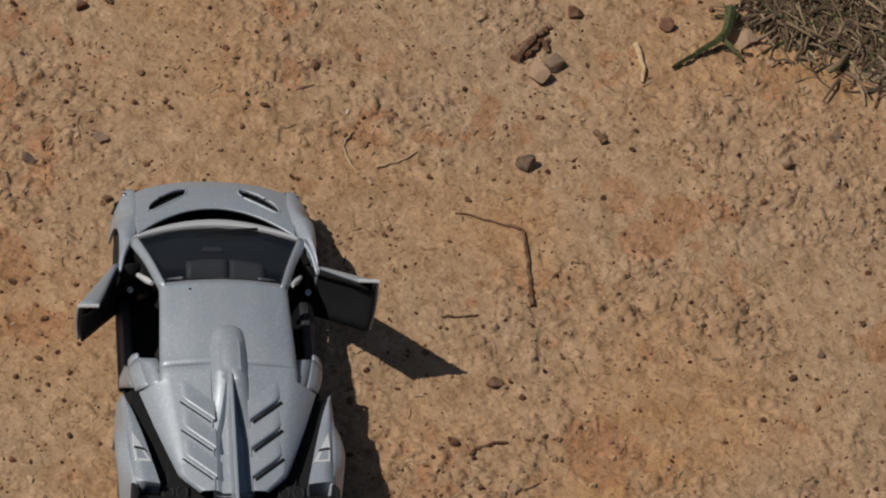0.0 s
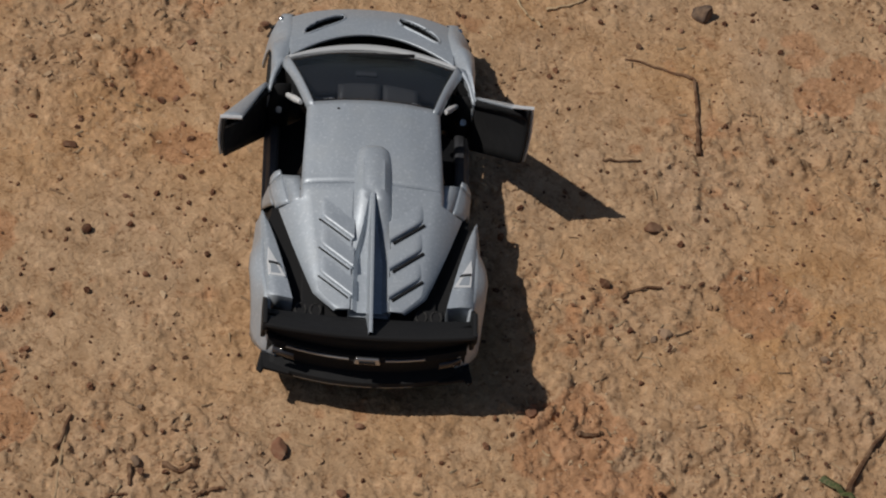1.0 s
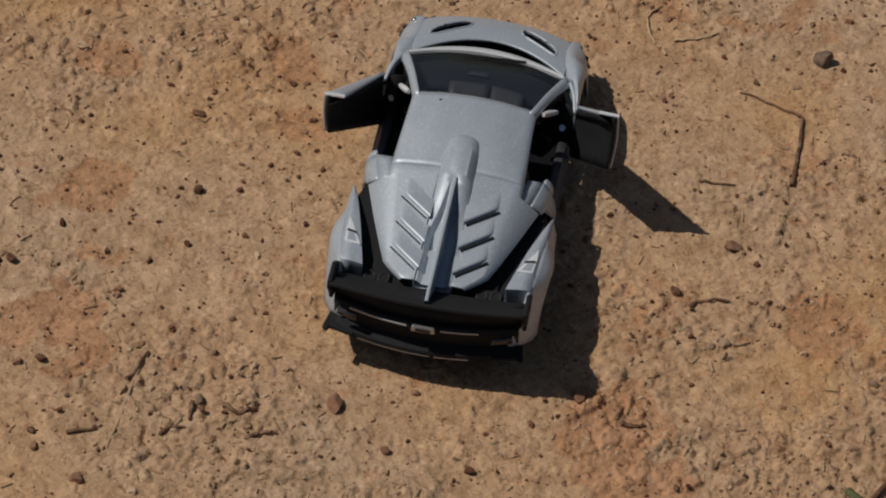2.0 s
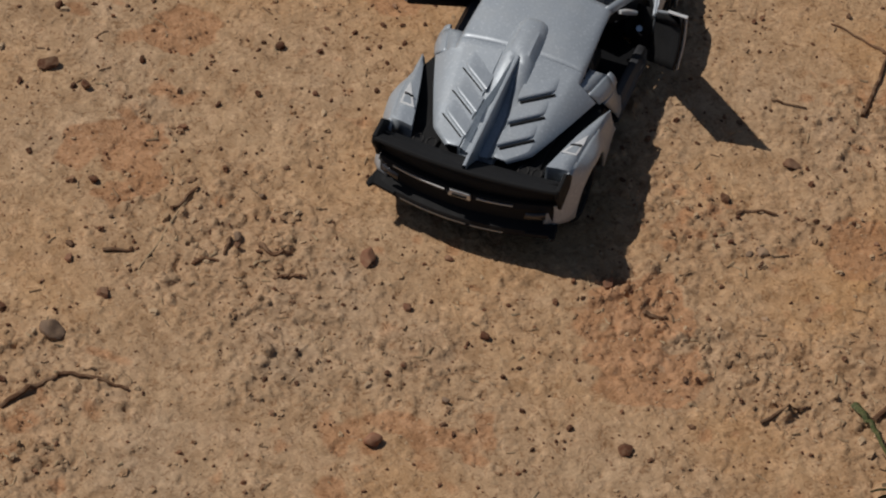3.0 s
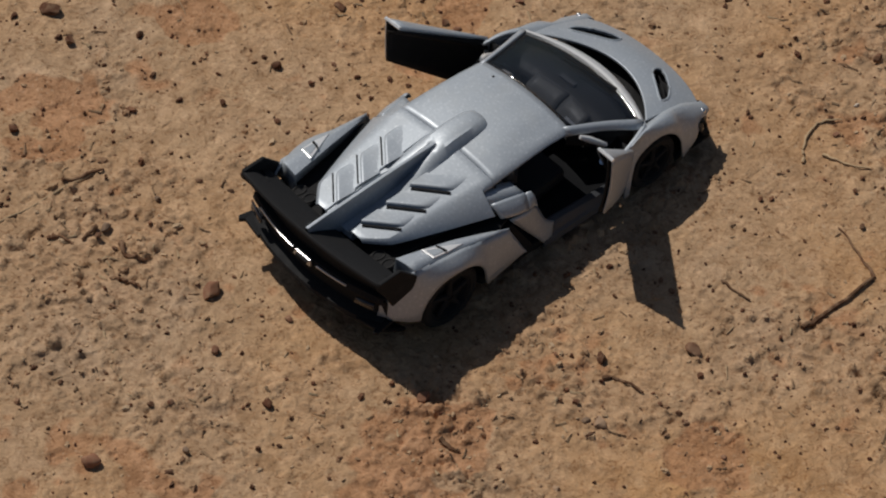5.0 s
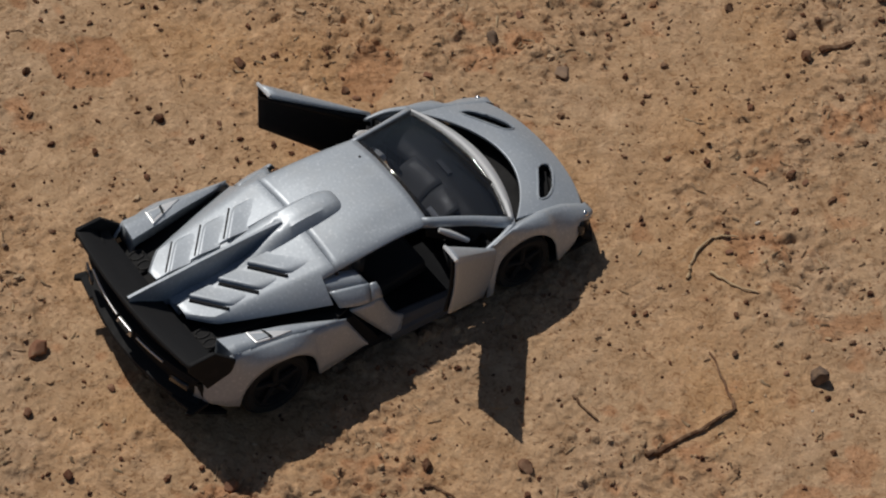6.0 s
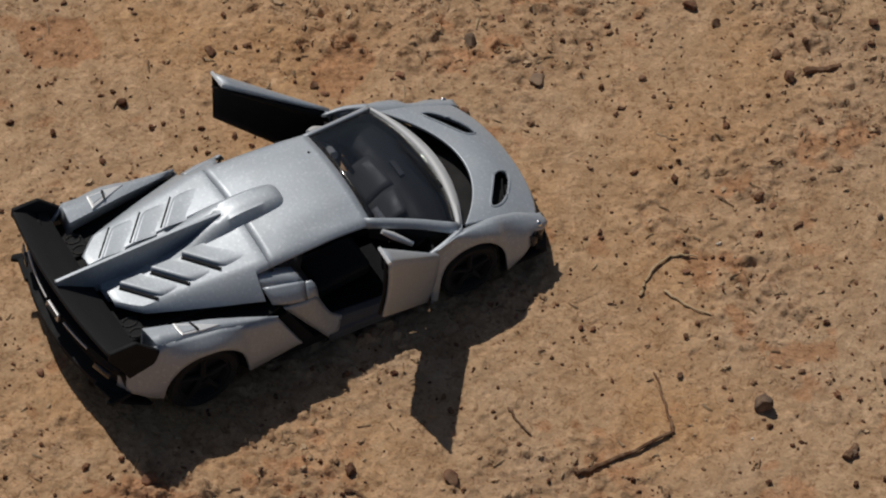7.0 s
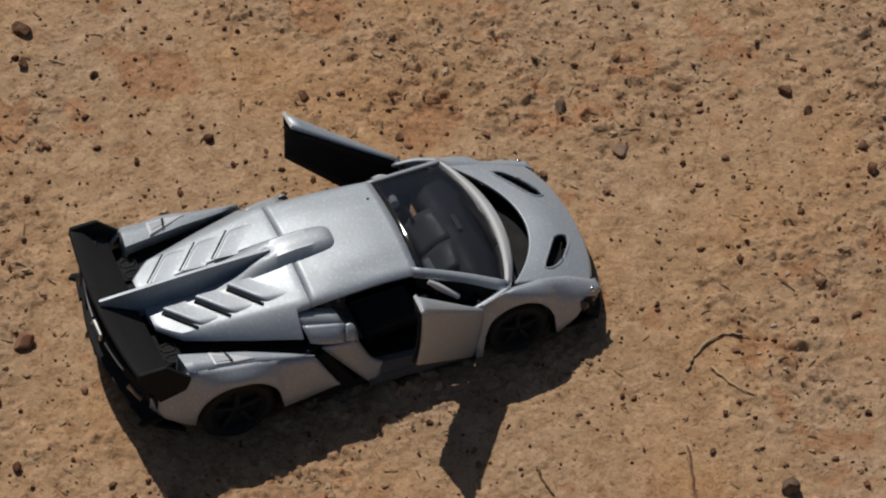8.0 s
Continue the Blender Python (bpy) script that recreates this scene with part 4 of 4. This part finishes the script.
WOOD = stone_material("dry_wood", (0.135, 0.07, 0.04), 0.25)
PALE_STALK = stone_material("pale_stalk", (0.58, 0.42, 0.25), 0.2)
STRAW = island_material("dry_straw", [(0.0, (0.20, 0.12, 0.07)), (0.4, (0.36, 0.245, 0.145)), (0.8, (0.46, 0.34, 0.21)), (1.0, (0.10, 0.06, 0.035))])
CRUMB = island_material("dirt_crumbs", [(0.0, (0.16, 0.08, 0.045)), (0.15, (0.32, 0.19, 0.108)), (0.5, (0.42, 0.27, 0.155)), (1.0, (0.52, 0.37, 0.235))])
TUFT = island_material("matted_straw", [(0.0, (0.035, 0.022, 0.015)), (0.4, (0.11, 0.072, 0.045)), (0.75, (0.22, 0.155, 0.095)), (1.0, (0.42, 0.32, 0.20))])
GRIT = island_material("dark_grit", [(0.0, (0.06, 0.022, 0.014)), (0.5, (0.12, 0.048, 0.027)), (0.8, (0.22, 0.10, 0.055)), (1.0, (0.30, 0.18, 0.11))])
LEAF = island_material("grass_green", [(0.0, (0.028, 0.045, 0.015)), (0.6, (0.05, 0.07, 0.022)), (1.0, (0.12, 0.115, 0.05))], 0.6)


def twig(points, thick, label, lift=0.5, mat=WOOD):
    line = curve_through([(x, y, 0) for x, y in points], 5)
    rng = random.Random(int(points[0][0] * 31 + points[0][1]))
    path = [(p.x + rng.uniform(-0.25, 0.25), p.y + rng.uniform(-0.25, 0.25), float(ground_height(p.x, p.y)) + lift + 0.15 * math.sin(k)) for k, p in enumerate(line)]
    radii = [thick * (0.62 - 0.3 * k / len(path)) * rng.uniform(0.85, 1.15) for k in range(len(path))]
    return tagged(part("twig", tube(path, radii, 7), mat), label, "twig", "twigs on the dirt")


twig([(86.6, 30), (86.8, 40), (86.6, 56.5)], 1.15, "thin dark brown bent twig on the dirt", 0.7)
twig([(86.5, 57.2), (80, 59.5), (68.4, 63.2)], 0.75, "thin dry twig touching a bent twig", 0.5)
twig([(47.6, 78.9), (53.4, 81.1), (59.1, 84.7)], 0.7, "short straight dry straw stalk on the dirt", mat=PALE_STALK)
twig([(46.2, 73.1), (41.5, 78.3), (39.0, 86.0), (42.2, 91.8)], 0.7, "curved pale dry grass stalk", mat=PALE_STALK)
twig([(61.3, 26.6), (66, 26.2), (71.2, 26.7)], 0.6, "short dry stalk beside crumbled dirt")
twig([(-86.3, -160), (-81, -151), (-76.8, -145), (-68.5, -142.6), (-59.4, -142.2)], 1.2, "winding thin dry root on the dirt")
twig([(89.8, 119.6), (96.3, 128), (101.7, 133)], 2.6, "thick broken piece of brown twig", 1.0)
twig([(98.3, 127), (99.9, 122.7)], 2.0, "short stub of broken brown twig", 0.8)
twig([(125.5, 126), (126.6, 118), (125.5, 111.5)], 1.5, "short curved pale dry stalk on the dirt", 0.9, PALE_STALK)
twig([(92.7, -89), (97, -84), (103, -78.5)], 0.9, "thin dry stalk on the dirt")
twig([(119, -77), (124.6, -65.5), (131.6, -55)], 1.3, "thin dark root lying on the dirt")
# Tube added for a faint crack ridge in the dirt, no stalk.
twig([(-70.3, -70), (-71.7, -87), (-73, -104)], 0.8, "long thin crack ridge in the dirt", 0.0, STRAW)
twig([(-83.7, -100), (-77, -96.4)], 0.9, "short straight dark twig on the dirt")
twig([(-55, -83), (-54.4, -88)], 1.1, "short dark twig beside a pale clod")
twig([(187.8, 118), (189, 111), (189.4, 105)], 1.2, "dry straw stalk by the grass tuft", 0.8, STRAW)
twig([(93, 120.6), (101, 128)], 1.6, "short dark twig piece beside a stone", 0.9)


for points, thick in (([(112.8, 88.9), (110.2, 93.5)], 2.2), ([(-60.9, -94.7), (-59.2, -91.9), (-54.9, -90.9)], 0.9), ([(-47.1, -81.7), (-43.2, -83.1), (-38.9, -80.8)], 1.3), ([(-39.4, -90.8), (-36.2, -88.4), (-32.1, -87.9)], 1.0), ([(-72.7, -79.5), (-69.7, -68.4)], 0.9), ([(53.4, -64.1), (57.5, -64.0), (59.4, -63.1)], 1.1), ([(65.4, -20.0), (67.5, -17.3), (75.4, -15.9)], 0.9), ([(1.6, 150.1), (3.0, 155.1), (3.9, 159.5)], 1.7)):
    twig(points, thick, "short brown chip of dry stalk on the dirt")


def joined(name, verts, faces, mat, label, category):
    mesh = bpy.data.meshes.new(name)
    mesh.from_pydata(verts, [], faces)
    mesh.materials.append(mat)
    return tagged(new(name, mesh), label, category, kind="stuff")


def build_crumbs(name, mat, label, category, count, seed, chance, size_at, tall):
    """Loose angular bits, joined; chance(x, y) thins them out."""
    rng = np.random.RandomState(seed)
    verts, faces = [], []
    while count > 0:
        x, y = rng.uniform(-172, 222), rng.uniform(-200, 222)
        if abs(x) < 29 and abs(y) < 64 or rng.rand() > chance(x, y):
            continue
        count -= 1
        size = size_at(rng)
        z = float(ground_height(x, y)) + size * 0.12
        turn = rng.uniform(0, 6.28)
        first = len(verts)
        long = rng.uniform(1.0, 1.8)
        for ring, (spread, rise) in enumerate(((1.0, 0.0), (0.62, tall))):
            for k in range(5):
                a = 6.2832 * k / 5 + 0.4 * ring
                r = size * 0.5 * spread * rng.uniform(0.75, 1.2)
                u, v = r * math.cos(a) * long, r * math.sin(a)
                verts.append(((x + u * math.cos(turn) - v * math.sin(turn)) * MM, (y + u * math.sin(turn) + v * math.cos(turn)) * MM, (z - size * 0.1 + (rise + rng.uniform(-0.1, 0.15)) * size) * MM))
        verts.append((x * MM, y * MM, (z - size * 0.5) * MM))
        for k in range(5):
            j = (k + 1) % 5
            faces.append((first + k, first + j, first + 5 + j, first + 5 + k))
            faces.append((first + j, first + k, first + 10))
        faces.append(tuple(first + 5 + k for k in range(5)))
    joined(name, verts, faces, mat, label, category)


def strip(verts, faces, path, width):
    """A thin three-sided blade along a path."""
    for k, p in enumerate(path):
        way = (path[min(k + 1, len(path) - 1)] - path[max(k - 1, 0)]).normalized()
        side = way.cross(Vector((0, 0, 1))).normalized() * width * (1 - 0.75 * k / len(path))
        first = len(verts)
        for q in (p - side, p + Vector((0, 0, width * 0.7)), p + side):
            verts.append(tuple(q * MM))
        if k:
            for j in range(3):
                faces.append((first - 3 + j, first - 3 + (j + 1) % 3, first + (j + 1) % 3, first + j))


def build_straw(count=800):
    rng = random.Random(5)
    verts, faces = [], []
    while count > 0:
        x, y = rng.uniform(-172, 222), rng.uniform(-200, 222)
        if abs(x) < 29 and abs(y) < 64 or rng.random() > float(roughness_at(x, y)) ** 2 + 0.03:
            continue
        count -= 1
        a, length, bend = rng.uniform(0, 6.28), min(12, rng.uniform(0.9, 2.6) + rng.expovariate(1.2)), rng.uniform(-0.28, 0.28)
        path = []
        for k in range(4):
            path.append(Vector((x, y, float(ground_height(x, y)) + 0.22)))
            x, y, a = x + length / 3 * math.cos(a), y + length / 3 * math.sin(a), a + bend
        strip(verts, faces, path, rng.uniform(0.2, 0.5))
    joined("straw_litter", verts, faces, STRAW, "short bits of dry straw lying on the dirt", "straw")


def build_tuft(spots, dry, green, label, rng):
    for mat, count, name in ((TUFT, dry, "dry_grass"), (LEAF, green, "green_grass")):
        verts, faces = [], []
        for _ in range(count):
            cx, cy, r = rng.choice(spots)
            x, y = rng.gauss(cx, r * 0.5), rng.gauss(cy, r * 0.5)
            a, length, rise, bend = rng.uniform(0, 6.28), rng.uniform(4, 13), rng.uniform(0.02, 0.6), rng.uniform(-0.25, 0.25)
            z = float(ground_height(x, y)) + 0.1
            path = []
            for k in range(6):
                path.append(Vector((x, y, max(z, float(ground_height(x, y)) + 0.2))))
                x, y, z = x + length / 5 * math.cos(a), y + length / 5 * math.sin(a), z + length / 5 * rise
                a, rise = a + bend, rise - 0.16
            strip(verts, faces, path, rng.uniform(0.25, 0.85) if mat is TUFT else rng.uniform(0.4, 1.0))
        joined(name, verts, faces, mat, label % ("dry straw-brown" if mat is TUFT else "dark green"), "grass")


def blade(points, width, label):
    verts, faces = [], []
    path = [Vector((p.x, p.y, float(ground_height(p.x, p.y)) + max(0.4, p.z))) for p in curve_through(points, 5)]
    strip(verts, faces, path, width)
    joined("grass_blade", verts, faces, LEAF, label, "grass")


build_crumbs("dirt_crumbs", CRUMB, "loose crumbs of dry dirt scattered over the ground", "dirt crumbs", 5000, 11, lambda x, y: 0.05 + 0.7 * float(roughness_at(x, y)) ** 1.8, lambda r: min(0.45 + 0.4 * r.exponential(), 2.4), 0.32)
build_crumbs("dark_grit", GRIT, "tiny dark brown stones strewn over the dirt", "grit", 3300, 12, lambda x, y: 0.25 + 0.75 * float(value_noise(np.array(x / 17 + 3.0), np.array(y / 17 + 60.0))) ** 2, lambda r: min(0.5 + 0.3 * r.exponential(), 2.0), 0.5)
build_straw()
build_tuft([(178, 136, 15), (196, 130, 16), (205, 118, 9), (168, 143, 9), (210, 150, 20), (185, 155, 18)], 1500, 110, "%s grass blades in a matted tuft on dirt", random.Random(3))
build_tuft([(135, -92, 7), (142, -95, 8), (150, -90, 9)], 170, 40, "%s grass blades at the edge of the dirt", random.Random(4))
blade([(154, 138, 5), (151, 128.5, 3.5), (143, 123, 2.0), (135, 117.2, 0.8)], 1.6, "dark green grass blade lying on the dirt")
blade([(155, 137, 4), (151.3, 128.5, 3), (153, 124, 2), (156, 121, 0.8)], 1.5, "short dark green grass blade by a tuft")
blade([(113, -73, 0.8), (119, -80, 2.5), (126, -90, 4)], 1.3, "grey-green grass blade bent over the dirt")
